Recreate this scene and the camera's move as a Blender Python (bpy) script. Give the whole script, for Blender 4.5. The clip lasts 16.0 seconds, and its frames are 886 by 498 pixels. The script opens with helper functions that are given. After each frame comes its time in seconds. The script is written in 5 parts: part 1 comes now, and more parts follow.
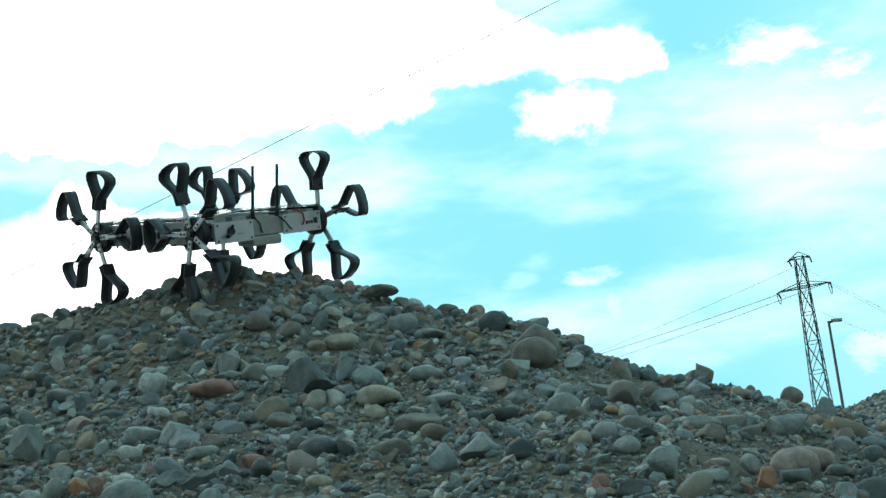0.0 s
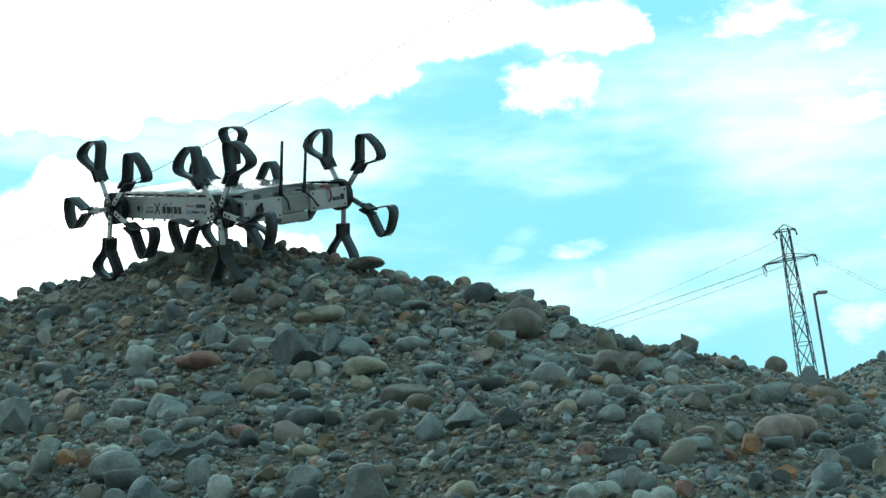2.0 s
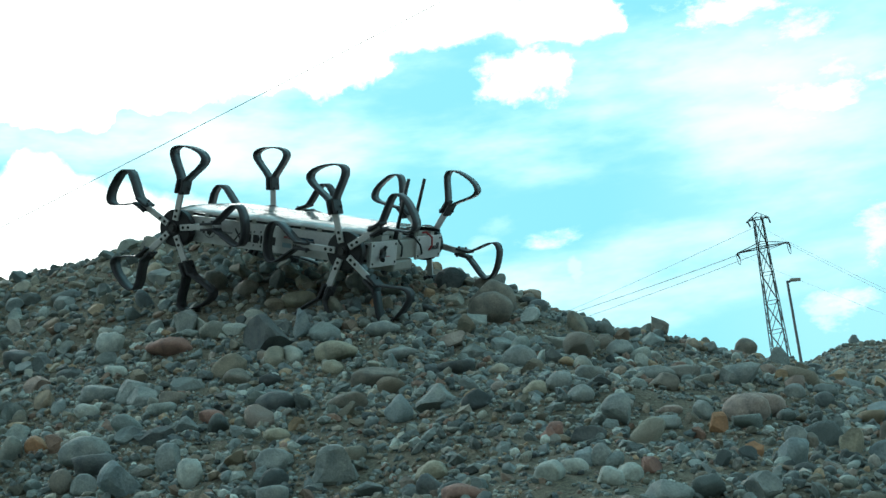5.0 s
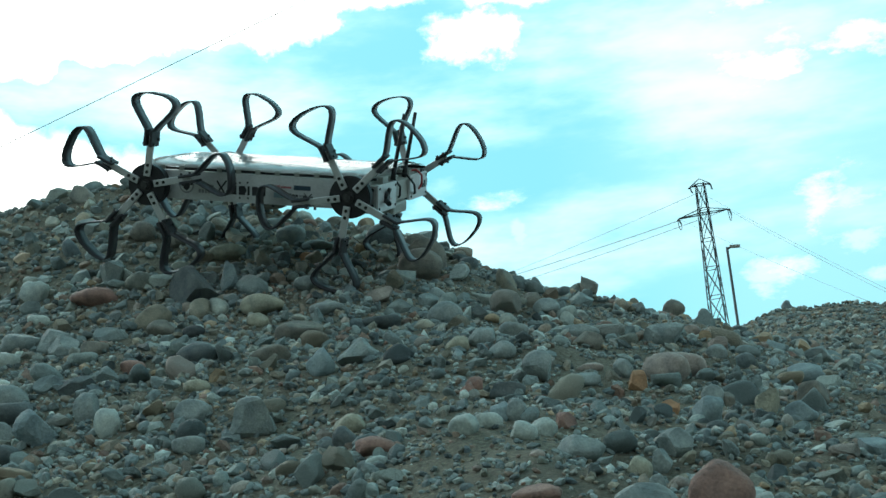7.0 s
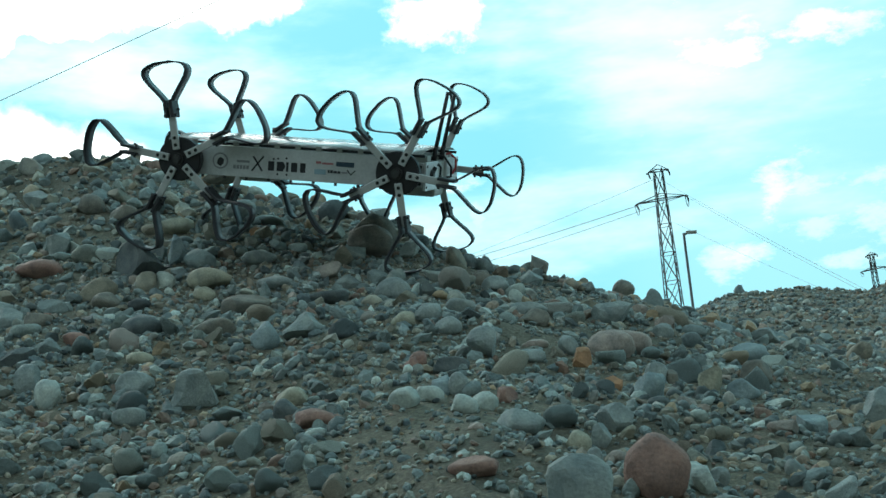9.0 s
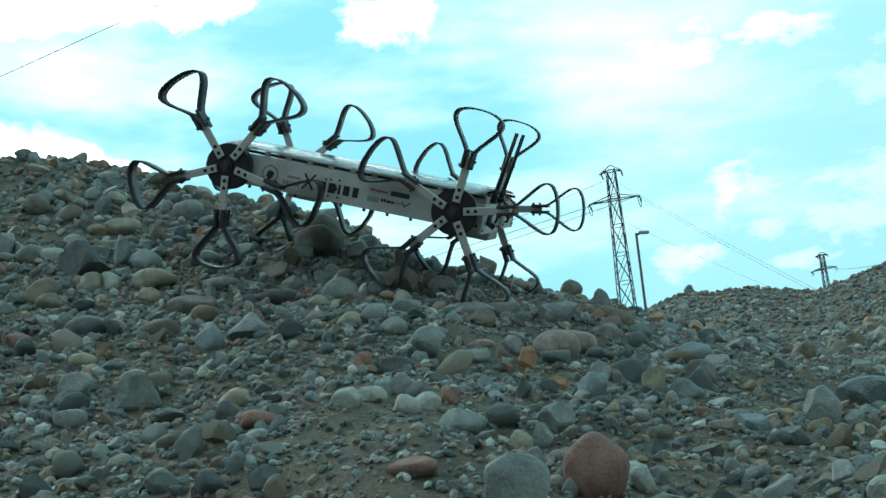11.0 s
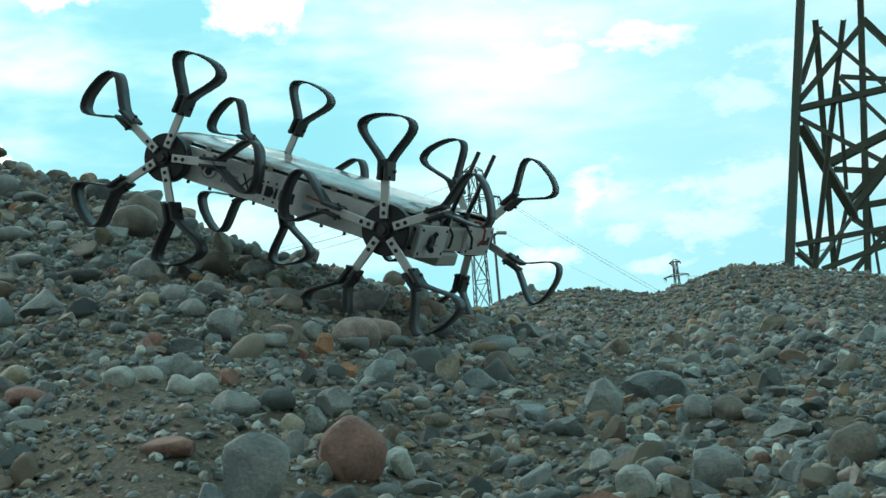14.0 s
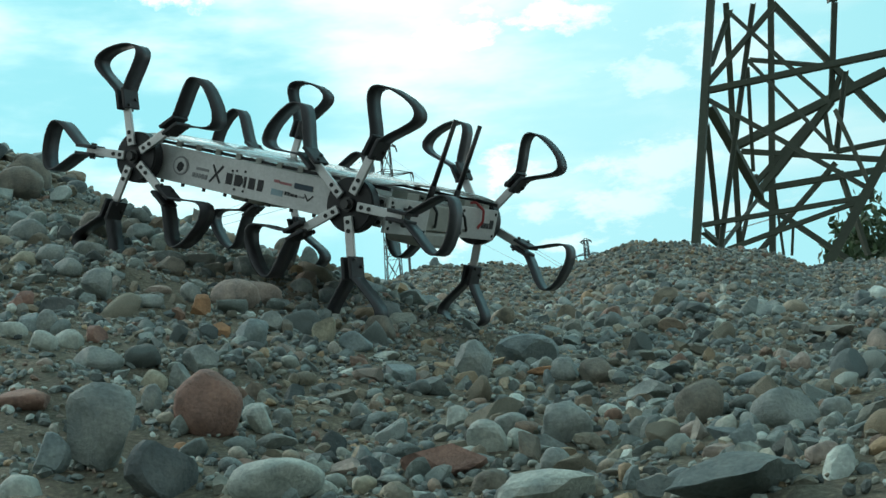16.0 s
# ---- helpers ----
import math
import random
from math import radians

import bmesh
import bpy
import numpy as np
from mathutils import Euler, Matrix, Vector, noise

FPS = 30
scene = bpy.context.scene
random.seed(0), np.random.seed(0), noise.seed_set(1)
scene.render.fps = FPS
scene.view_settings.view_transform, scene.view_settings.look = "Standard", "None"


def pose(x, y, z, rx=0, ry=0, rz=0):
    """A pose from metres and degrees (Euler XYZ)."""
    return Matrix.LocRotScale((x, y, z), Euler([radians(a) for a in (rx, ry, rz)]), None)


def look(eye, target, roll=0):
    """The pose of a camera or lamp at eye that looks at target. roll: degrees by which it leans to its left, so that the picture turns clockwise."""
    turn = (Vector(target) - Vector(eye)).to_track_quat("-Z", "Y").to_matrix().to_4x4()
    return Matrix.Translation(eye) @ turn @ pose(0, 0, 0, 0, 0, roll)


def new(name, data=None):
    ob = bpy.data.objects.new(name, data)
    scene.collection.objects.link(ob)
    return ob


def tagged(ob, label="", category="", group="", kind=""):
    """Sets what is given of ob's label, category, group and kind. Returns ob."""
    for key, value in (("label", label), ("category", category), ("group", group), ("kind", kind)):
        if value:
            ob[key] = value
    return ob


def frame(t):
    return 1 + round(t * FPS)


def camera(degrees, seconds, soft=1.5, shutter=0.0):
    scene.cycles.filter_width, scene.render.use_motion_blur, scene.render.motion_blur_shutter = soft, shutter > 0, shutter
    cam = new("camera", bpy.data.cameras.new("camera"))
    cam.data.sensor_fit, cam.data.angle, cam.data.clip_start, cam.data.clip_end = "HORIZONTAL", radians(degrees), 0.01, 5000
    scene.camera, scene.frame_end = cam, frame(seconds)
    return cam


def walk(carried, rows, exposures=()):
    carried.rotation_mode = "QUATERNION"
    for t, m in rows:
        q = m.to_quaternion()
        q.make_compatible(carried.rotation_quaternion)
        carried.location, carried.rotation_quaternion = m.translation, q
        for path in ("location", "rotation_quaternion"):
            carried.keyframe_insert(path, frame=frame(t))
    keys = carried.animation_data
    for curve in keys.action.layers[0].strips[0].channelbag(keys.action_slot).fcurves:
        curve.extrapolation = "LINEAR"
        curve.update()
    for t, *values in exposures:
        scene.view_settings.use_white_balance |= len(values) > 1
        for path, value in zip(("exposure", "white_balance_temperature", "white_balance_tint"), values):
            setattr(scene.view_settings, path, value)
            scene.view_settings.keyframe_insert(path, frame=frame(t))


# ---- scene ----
# One metre in the world is one metre; the camera crouches low at the foot of a gravel heap.
cam = camera(34.0, 16.0, 1.5, 0.0)


def held(x, y, z, yaw, pitch, roll):
    """Pose of a camera that looks along y, turned by yaw about z, tipped up by pitch and rolled."""
    turn = Matrix.Rotation(radians(yaw), 4, "Z") @ Matrix.Rotation(radians(pitch), 4, "X") @ Matrix.Rotation(radians(roll), 4, "Y")
    return Matrix.Translation((x, y, z)) @ turn @ Matrix.Rotation(radians(90), 4, "X")


def carry_camera():
    walk(cam, [
        (0, held(0.000, -0.000, 0.450, -0.00, 20.93, 4.07)),
        (0.5, held(0.003, 0.002, 0.450, -0.21, 20.83, 4.47)),
        (1, held(0.001, -0.008, 0.444, -0.49, 20.37, 4.29)),
        (1.5, held(-0.001, -0.014, 0.441, -0.37, 20.07, 4.23)),
        (2, held(0.001, -0.008, 0.440, -0.49, 19.86, 4.44)),
        (2.5, held(0.002, -0.010, 0.440, -0.50, 19.86, 4.72)),
        (3, held(-0.000, -0.015, 0.441, -0.65, 19.90, 4.70)),
        (5.5, held(0.019, 0.003, 0.418, -1.79, 18.97, 5.24)),
        (6, held(0.027, 0.008, 0.416, -2.19, 18.21, 5.00)),
        (6.5, held(0.036, 0.014, 0.415, -2.70, 17.72, 4.78)),
        (7, held(0.049, 0.015, 0.413, -3.71, 17.65, 4.73)),
        (7.5, held(0.057, 0.022, 0.409, -4.62, 17.37, 4.59)),
        (8, held(0.064, 0.023, 0.406, -5.22, 17.09, 4.82)),
        (8.5, held(0.069, 0.029, 0.402, -5.24, 16.86, 4.54)),
        (11, held(0.088, 0.031, 0.400, -7.27, 16.69, 5.01)),
        (11.5, held(0.116, 0.043, 0.406, -8.84, 17.12, 5.79)),
        (12, held(0.138, 0.046, 0.406, -10.20, 17.06, 6.12)),
        (12.5, held(0.153, 0.054, 0.408, -11.05, 17.20, 5.92)),
        (13, held(0.171, 0.058, 0.403, -11.98, 17.16, 5.59)),
        (13.5, held(0.187, 0.055, 0.394, -12.85, 16.79, 5.00)),
        (14, held(0.200, 0.053, 0.383, -12.99, 16.07, 4.51)),
        (14.5, held(0.217, 0.053, 0.377, -13.61, 15.74, 4.69)),
        (15, held(0.233, 0.049, 0.370, -14.39, 15.40, 4.75)),
        (15.5, held(0.251, 0.045, 0.364, -15.66, 15.22, 4.91)),
        (16, held(0.258, 0.044, 0.356, -16.48, 14.86, 4.56)),
    ], [(0, 0, 6050, 4), (8, 0, 6100, 4), (11, 0, 6150, 5), (13, 0, 6350, 6), (16, 0, 6650, 9)])


carry_camera()

# ---- sky and light ----
SUN_AZ, SUN_EL = -24.0, 38.0  # degrees right of straight ahead, above the horizon


def polar(az, el_tan, dist, lift=0.45):
    """A place at that azimuth (degrees to the right of y), rise per metre and distance from the camera's start."""
    return Vector((dist * math.sin(radians(az)), dist * math.cos(radians(az)), lift + el_tan * dist))


# azimuth and rise of the great cloud's lower and upper edge, and of the low cloud's top
CLOUD_FOOT = [(-19, .463), (-15.9, .459), (-12.4, .461), (-11.7, .476), (-10.5, .471), (-9.3, .481), (-5.9, .487), (-4.9, .482), (-2.9, .483), (-1.9, .494), (-.7, .496), (.9, .515), (4.9, .520), (8.4, .508), (9.8, .512), (11.2, .55), (12.5, .62)]
CLOUD_TOP = [(1.6, .80), (2.6, .590), (3.2, .569), (4.7, .561), (6.1, .547), (8.6, .548), (10.2, .542), (12.0, .48)]
LOW_CLOUD = [(-19, .395), (-17.5, .402), (-16.4, .416), (-15.8, .438), (-14.5, .436), (-13, .417), (-11, .407), (-8.6, .402), (-6.5, .390), (-4.4, .370), (-3.2, .345), (0, .2)]
# smaller clouds: azimuth, rise, half width and half height in degrees, thickness
PUFFS = [(5.7, .488, 2.0, 1.0, 1), (4.6, .497, 1.1, .7, .9), (6.6, .482, 1.2, .9, .9)]
VEILS = [
    (3.9, .366, .7, .3, .1), (3.1, .353, .6, .3, .12), (6.1, .347, 1.0, .4, .5), (6.9, .327, .4, .7, .3), (14.4, .513, 2.3, .7, .75), (17.3, .481, 1.8, .9, .6),
    (16.9, .430, 2.0, 1.0, .65), (18.5, .45, 1.5, .9, .6), (16.8, .27, 1.0, .6, .5),
    (19.2, .319, 1.3, 1.2, .7), (17.7, .270, 1.3, .45, .65), (20.1, .318, 1.1, 1.3, .55), (21.6, .262, 1.3, .4, .55), (21.5, .435, 2.7, .9, .75), (18.5, .425, 2.3, .8, .75),
    (16.6, .415, 1.3, .7, .55), (23.3, .43, 1.6, .7, .65), (26, .31, 4.2, 1.3, .55), (23.5, .285, 3.2, .8, .55), (20.4, .29, 1.6, .7, .5), (25.5, .375, 3.2, 1, .45),
    (15, .395, 2.7, .8, .3), (29.5, .39, 4, 1.5, .5), (28, .27, 3, .8, .5),
]


def make_world():
    w = bpy.data.worlds.new("sky")
    scene.world = w
    w.use_nodes = True
    nt = w.node_tree
    nt.nodes.clear()
    N, L = nt.nodes.new, nt.links.new

    def math_node(op, a, b=None, clamp=False):
        n = N("ShaderNodeMath")
        n.operation, n.use_clamp = op, clamp
        for i, v in enumerate((a, b)):
            if v is None:
                continue
            if isinstance(v, (int, float)):
                n.inputs[i].default_value = v
            else:
                L(v, n.inputs[i])
        return n.outputs[0]

    def mixed(fac, a, b):
        n = N("ShaderNodeMix")
        n.data_type = "RGBA"
        if isinstance(fac, float):
            n.inputs[0].default_value = fac
        else:
            L(fac, n.inputs[0])
        for i, v in ((6, a), (7, b)):
            if isinstance(v, tuple):
                n.inputs[i].default_value = (*v, 1)
            else:
                L(v, n.inputs[i])
        return n.outputs[2]

    def ramp(v, lo, hi):
        n = N("ShaderNodeMapRange")
        n.interpolation_type = "SMOOTHSTEP"
        n.inputs[1].default_value, n.inputs[2].default_value = lo, hi
        L(v, n.inputs[0])
        return n.outputs[0]

    co = N("ShaderNodeTexCoord").outputs["Generated"]

    def noise_at(scale, detail, stretch=(1, 1, 1), shift=(0, 0, 0), rough=0.55):
        m = N("ShaderNodeMapping")
        m.inputs["Scale"].default_value, m.inputs["Location"].default_value = stretch, shift
        L(co, m.inputs[0])
        n = N("ShaderNodeTexNoise")
        n.inputs["Scale"].default_value, n.inputs["Detail"].default_value, n.inputs["Roughness"].default_value = scale, detail, rough
        L(m.outputs[0], n.inputs["Vector"])
        return n.outputs[0]

    def along(v):
        n = N("ShaderNodeVectorMath")
        n.operation = "DOT_PRODUCT"
        L(co, n.inputs[0])
        n.inputs[1].default_value = v
        return n.outputs["Value"]

    sky = N("ShaderNodeTexSky")
    sky.sky_type, sky.sun_disc = "NISHITA", False
    sky.sun_elevation, sky.sun_rotation = radians(SUN_EL), radians(SUN_AZ)
    dim = N("ShaderNodeMix")
    dim.data_type, dim.blend_type = "RGBA", "MULTIPLY"
    dim.inputs[0].default_value = 1
    L(sky.outputs[0], dim.inputs[6])
    dim.inputs[7].default_value = (0.11, 0.11, 0.11, 1)
    blue = mixed(0.88, dim.outputs[2], (0.335, 0.905, 1.0))

    # azimuth in degrees and rise per metre of the look
    parts = N("ShaderNodeSeparateXYZ")
    L(co, parts.inputs[0])
    azimuth = math_node("MULTIPLY", math_node("ARCTAN2", parts.outputs[0], parts.outputs[1]), 57.2958)
    level = math_node("SQRT", math_node("ADD", math_node("MULTIPLY", parts.outputs[0], parts.outputs[0]), math_node("MULTIPLY", parts.outputs[1], parts.outputs[1])))
    rise = math_node("DIVIDE", parts.outputs[2], math_node("MAXIMUM", level, 0.001))

    swayed = math_node("ADD", azimuth, math_node("MULTIPLY", math_node("SUBTRACT", noise_at(26, 6, (1, 1, 1), (0.9, 0.2, 0.6)), 0.5), 4.0))

    def edge(points):
        """Rise of a cloud's edge over the azimuth."""
        n = N("ShaderNodeValToRGB")
        els = n.color_ramp.elements
        while len(els) < len(points):
            els.new(0.5)
        for e, (az, el) in zip(els, points):
            e.position, e.color = (az + 20) / 40, (el, el, el, 1)
        L(math_node("DIVIDE", math_node("ADD", swayed, 20.0), 40.0), n.inputs[0])
        return n.outputs[0]

    lumps = math_node("MULTIPLY", math_node("SUBTRACT", noise_at(34, 7), 0.5), 0.045)
    lumpy = math_node("ADD", rise, lumps)
    big = math_node("MINIMUM", ramp(math_node("SUBTRACT", lumpy, edge(CLOUD_FOOT)), -0.006, 0.006), ramp(math_node("SUBTRACT", edge(CLOUD_TOP), lumpy), -0.008, 0.010))
    low = ramp(math_node("SUBTRACT", edge(LOW_CLOUD), lumpy), -0.012, 0.012)
    cover = math_node("MAXIMUM", big, low)
    billow = math_node("MULTIPLY", math_node("SUBTRACT", noise_at(30, 8, (1, 1, 1.3), (0.3, 0.1, 0.2), 0.6), 0.5), 4.2)
    wisps = math_node("MULTIPLY", math_node("SUBTRACT", noise_at(22, 9, (1, 1, 2.2), (0.7, 0.4, 0.1), 0.66), 0.5), 4.6)
    for clouds, torn, lo, hi in ((PUFFS, billow, -0.3, 0.9), (VEILS, wisps, -0.35, 1.0)):
        for az, el, wide, high, thick in clouds:
            a = math_node("DIVIDE", math_node("SUBTRACT", azimuth, float(az)), float(wide))
            b = math_node("DIVIDE", math_node("SUBTRACT", rise, el), high * 0.0205)
            away = math_node("SQRT", math_node("ADD", math_node("MULTIPLY", a, a), math_node("MULTIPLY", b, b)))
            puff = ramp(math_node("ADD", math_node("SUBTRACT", 1.0, away), torn), lo, hi)
            # clouds have a dense heart and thin out at three half widths
            puff = math_node("MULTIPLY", puff, ramp(away, 2.6, 1.2))
            cover = math_node("MAXIMUM", cover, math_node("MULTIPLY", puff, float(thick)))
    veil = math_node("MULTIPLY", ramp(noise_at(5.0, 6, (1, 1, 3.4), (1.7, 0.4, 0.3)), 0.42, 0.74), 0.42)
    right = ramp(along(polar(26, 0.33, 1, 0).normalized()), 0.955, 0.999)
    veil = math_node("ADD", veil, math_node("MULTIPLY", right, 0.16), True)
    cover = math_node("MAXIMUM", cover, veil, True)
    glow = ramp(along(polar(SUN_AZ, math.tan(radians(SUN_EL)), 1, 0).normalized()), 0.55, 1.0)
    white = mixed(glow, (0.88, 1.03, 1.03), (2.4, 2.4, 2.25))
    colour = mixed(cover, blue, white)
    # the cloud deck behind the camera is duller
    back = ramp(along((0, 1, 0)), -0.5, 0.55)
    colour = mixed(back, (0.42, 0.535, 0.55), colour)
    bg = N("ShaderNodeBackground")
    bg.inputs["Strength"].default_value = 1.0
    L(colour, bg.inputs[0])
    L(bg.outputs[0], N("ShaderNodeOutputWorld").inputs[0])


make_world()
sun_data = bpy.data.lights.new("sun", "SUN")
sun_data.energy, sun_data.angle, sun_data.color = 0.7, radians(14), (1.0, 0.95, 0.87)
sun = new("sun", sun_data)
sun.matrix_world = look(polar(SUN_AZ, math.tan(radians(SUN_EL)), 40), (0, 3, 1))


# ---- materials ----
def material(name):
    m = bpy.data.materials.new(name)
    m.use_nodes = True
    nt = m.node_tree
    return m, nt, nt.nodes["Principled BSDF"]


def noise_node(nt, scale, detail=5, vec=None, rough=0.55):
    n = nt.nodes.new("ShaderNodeTexNoise")
    n.inputs["Scale"].default_value, n.inputs["Detail"].default_value, n.inputs["Roughness"].default_value = scale, detail, rough
    if vec is None:
        vec = nt.nodes.new("ShaderNodeTexCoord").outputs["Object"]
    nt.links.new(vec, n.inputs["Vector"])
    return n.outputs[0]


def ramp_node(nt, fac, stops, interp="LINEAR"):
    n = nt.nodes.new("ShaderNodeValToRGB")
    n.color_ramp.interpolation = interp
    els = n.color_ramp.elements
    while len(els) < len(stops):
        els.new(0.5)
    for e, (p, c) in zip(els, stops):
        e.position, e.color = p, (*c, 1)
    nt.links.new(fac, n.inputs[0])
    return n.outputs[0]


def blend_node(nt, kind, fac, a, b):
    n = nt.nodes.new("ShaderNodeMix")
    n.data_type, n.blend_type = "RGBA", kind
    for i, v in ((0, fac), (6, a), (7, b)):
        if isinstance(v, tuple):
            n.inputs[i].default_value = (*v, 1)
        elif isinstance(v, (int, float)):
            n.inputs[i].default_value = v
        else:
            nt.links.new(v, n.inputs[i])
    return n.outputs[2]


def bump_node(nt, bsdf, height, strength, distance):
    n = nt.nodes.new("ShaderNodeBump")
    n.inputs["Strength"].default_value, n.inputs["Distance"].default_value = strength, distance
    nt.links.new(height, n.inputs["Height"])
    nt.links.new(n.outputs[0], bsdf.inputs["Normal"])


RAW_TONES = [
    (0.00, (0.06, 0.066, 0.070)), (0.12, (0.135, 0.145, 0.145)), (0.26, (0.20, 0.22, 0.222)), (0.40, (0.125, 0.14, 0.15)),
    (0.52, (0.28, 0.298, 0.29)), (0.62, (0.18, 0.158, 0.13)), (0.72, (0.25, 0.205, 0.165)), (0.79, (0.22, 0.130, 0.105)),
    (0.85, (0.37, 0.385, 0.37)), (0.92, (0.31, 0.205, 0.13)), (0.96, (0.24, 0.26, 0.27)), (1.00, (0.50, 0.515, 0.50)),
]
ROCK_TONES = [(p, (r * 1.20, g * 1.36, b * 1.34)) for p, (r, g, b) in RAW_TONES]  # greenish river stone


def rock_material(name, source):
    """source: island (joined gravel), object (single stones) or a colour for one known rock."""
    m, nt, bsdf = material(name)
    L = nt.links.new
    vec = nt.nodes.new("ShaderNodeTexCoord").outputs["Object"]
    if source == "island":
        base = ramp_node(nt, nt.nodes.new("ShaderNodeNewGeometry").outputs["Random Per Island"], ROCK_TONES)
    elif source == "object":
        base = ramp_node(nt, nt.nodes.new("ShaderNodeObjectInfo").outputs["Random"], ROCK_TONES)
    else:
        rgb = nt.nodes.new("ShaderNodeRGB")
        rgb.outputs[0].default_value = (source[0] * 1.20, source[1] * 1.37, source[2] * 1.38, 1)
        base = rgb.outputs[0]
    speck = ramp_node(nt, noise_node(nt, 260, 3, vec), [(0.30, (0.80, 0.80, 0.80)), (0.52, (1, 1, 1)), (0.74, (1.18, 1.17, 1.14))])
    blot = ramp_node(nt, noise_node(nt, 26, 4, vec), [(0.3, (0.62, 0.65, 0.67)), (0.7, (1.32, 1.27, 1.2))])
    dust = noise_node(nt, 11, 5, vec)
    c = blend_node(nt, "MULTIPLY", 1.0, base, speck)
    c = blend_node(nt, "MULTIPLY", 1.0, c, blot)
    c = blend_node(nt, "MIX", ramp_node(nt, dust, [(0.55, (0, 0, 0)), (0.85, (0.3, 0.3, 0.3))]), c, (0.17, 0.16, 0.135))
    L(c, bsdf.inputs["Base Color"])
    bsdf.inputs["Roughness"].default_value = 0.72
    bsdf.inputs["Specular IOR Level"].default_value = 0.35
    bump_node(nt, bsdf, noise_node(nt, 130, 6, vec, 0.65), 0.7, 0.005)
    return m


def soil_material():
    m, nt, bsdf = material("gritty_soil")
    a = ramp_node(nt, noise_node(nt, 3.0, 6), [(0.3, (0.118, 0.108, 0.080)), (0.7, (0.205, 0.190, 0.140))])
    b = ramp_node(nt, noise_node(nt, 170, 4), [(0.3, (0.55, 0.55, 0.55)), (0.55, (1, 1, 1)), (0.75, (1.7, 1.65, 1.55))])
    nt.links.new(blend_node(nt, "MULTIPLY", 1.0, a, b), bsdf.inputs["Base Color"])
    bsdf.inputs["Roughness"].default_value = 0.95
    bump_node(nt, bsdf, noise_node(nt, 90, 8, None, 0.7), 0.9, 0.01)
    return m


def plain_material(name, colour, rough, metal=0.0, wear=0.15, scale=40, bump=0.15):
    m, nt, bsdf = material(name)
    n1, n2 = noise_node(nt, scale, 5), noise_node(nt, scale * 9, 3)
    lo, hi = tuple(v * (1 - wear) for v in colour), tuple(min(1, v * (1 + wear)) for v in colour)
    c = ramp_node(nt, n1, [(0.3, lo), (0.7, hi)])
    c = blend_node(nt, "MULTIPLY", 0.5, c, ramp_node(nt, n2, [(0.3, (0.8, 0.8, 0.8)), (0.7, (1.1, 1.1, 1.1))]))
    nt.links.new(c, bsdf.inputs["Base Color"])
    bsdf.inputs["Metallic"].default_value = metal
    r = ramp_node(nt, n1, [(0.3, (rough * 0.8,) * 3), (0.7, (min(1, rough * 1.25),) * 3)])
    nt.links.new(r, bsdf.inputs["Roughness"])
    if bump:
        bump_node(nt, bsdf, n2, bump, 0.001)
    return m


SOIL = soil_material()
GRAVEL = rock_material("mixed_gravel", "island")
STONE = rock_material("river_stone", "object")
ALU = plain_material("brushed_aluminium", (0.56, 0.57, 0.57), 0.42, 0.75, 0.12)
PANEL = plain_material("printed_white_panel", (0.60, 0.61, 0.61), 0.38, 0.25, 0.10, 18)
RUBBER = plain_material("black_rubber_strap", (0.026, 0.026, 0.030), 0.55, 0, 0.35, 30, 0.3)
STRAP = plain_material("dark_spring_strap", (0.045, 0.046, 0.052), 0.40, 0.15, 0.3, 30, 0.2)
HUBBLACK = plain_material("black_hub_plastic", (0.014, 0.014, 0.016), 0.5, 0, 0.3)
BOLT = plain_material("dark_bolt_steel", (0.07, 0.07, 0.07), 0.4, 0.8, 0.2)
BOLTHOLE = plain_material("black_fixing", (0.012, 0.012, 0.012), 0.6, 0, 0.1)
BEIGE = plain_material("grey_beige_plastic", (0.36, 0.37, 0.34), 0.5, 0, 0.12)
INK = plain_material("black_print", (0.018, 0.018, 0.022), 0.5, 0, 0.1)
GREYINK = plain_material("grey_print", (0.28, 0.28, 0.29), 0.5, 0, 0.1)
REDINK = plain_material("faded_red_print", (0.42, 0.16, 0.17), 0.5, 0, 0.1)
BLUEINK = plain_material("pale_blue_print", (0.30, 0.42, 0.48), 0.5, 0, 0.1)
NAVYINK = plain_material("navy_print", (0.03, 0.06, 0.09), 0.5, 0, 0.1)
REDWIRE = plain_material("red_wire", (0.35, 0.04, 0.04), 0.5, 0, 0.1)
TOWERSTEEL = plain_material("weathered_green_steel", (0.064, 0.080, 0.062), 0.75, 0.1, 0.25, 1.5, 0.1)
PYLONSTEEL = plain_material("galvanised_pylon_steel", (0.10, 0.11, 0.115), 0.7, 0.2, 0.2, 1.0, 0)
WIRE = plain_material("conductor_wire", (0.16, 0.18, 0.19), 0.6, 0.3, 0.1, 2, 0)
GLASSBROWN = plain_material("brown_insulator", (0.05, 0.04, 0.038), 0.3, 0, 0.2, 4, 0)
BARK = plain_material("bark", (0.09, 0.075, 0.06), 0.9, 0, 0.3, 4, 0.5)
LEAF = plain_material("green_leaf", (0.055, 0.10, 0.045), 0.6, 0, 0.35, 3, 0)


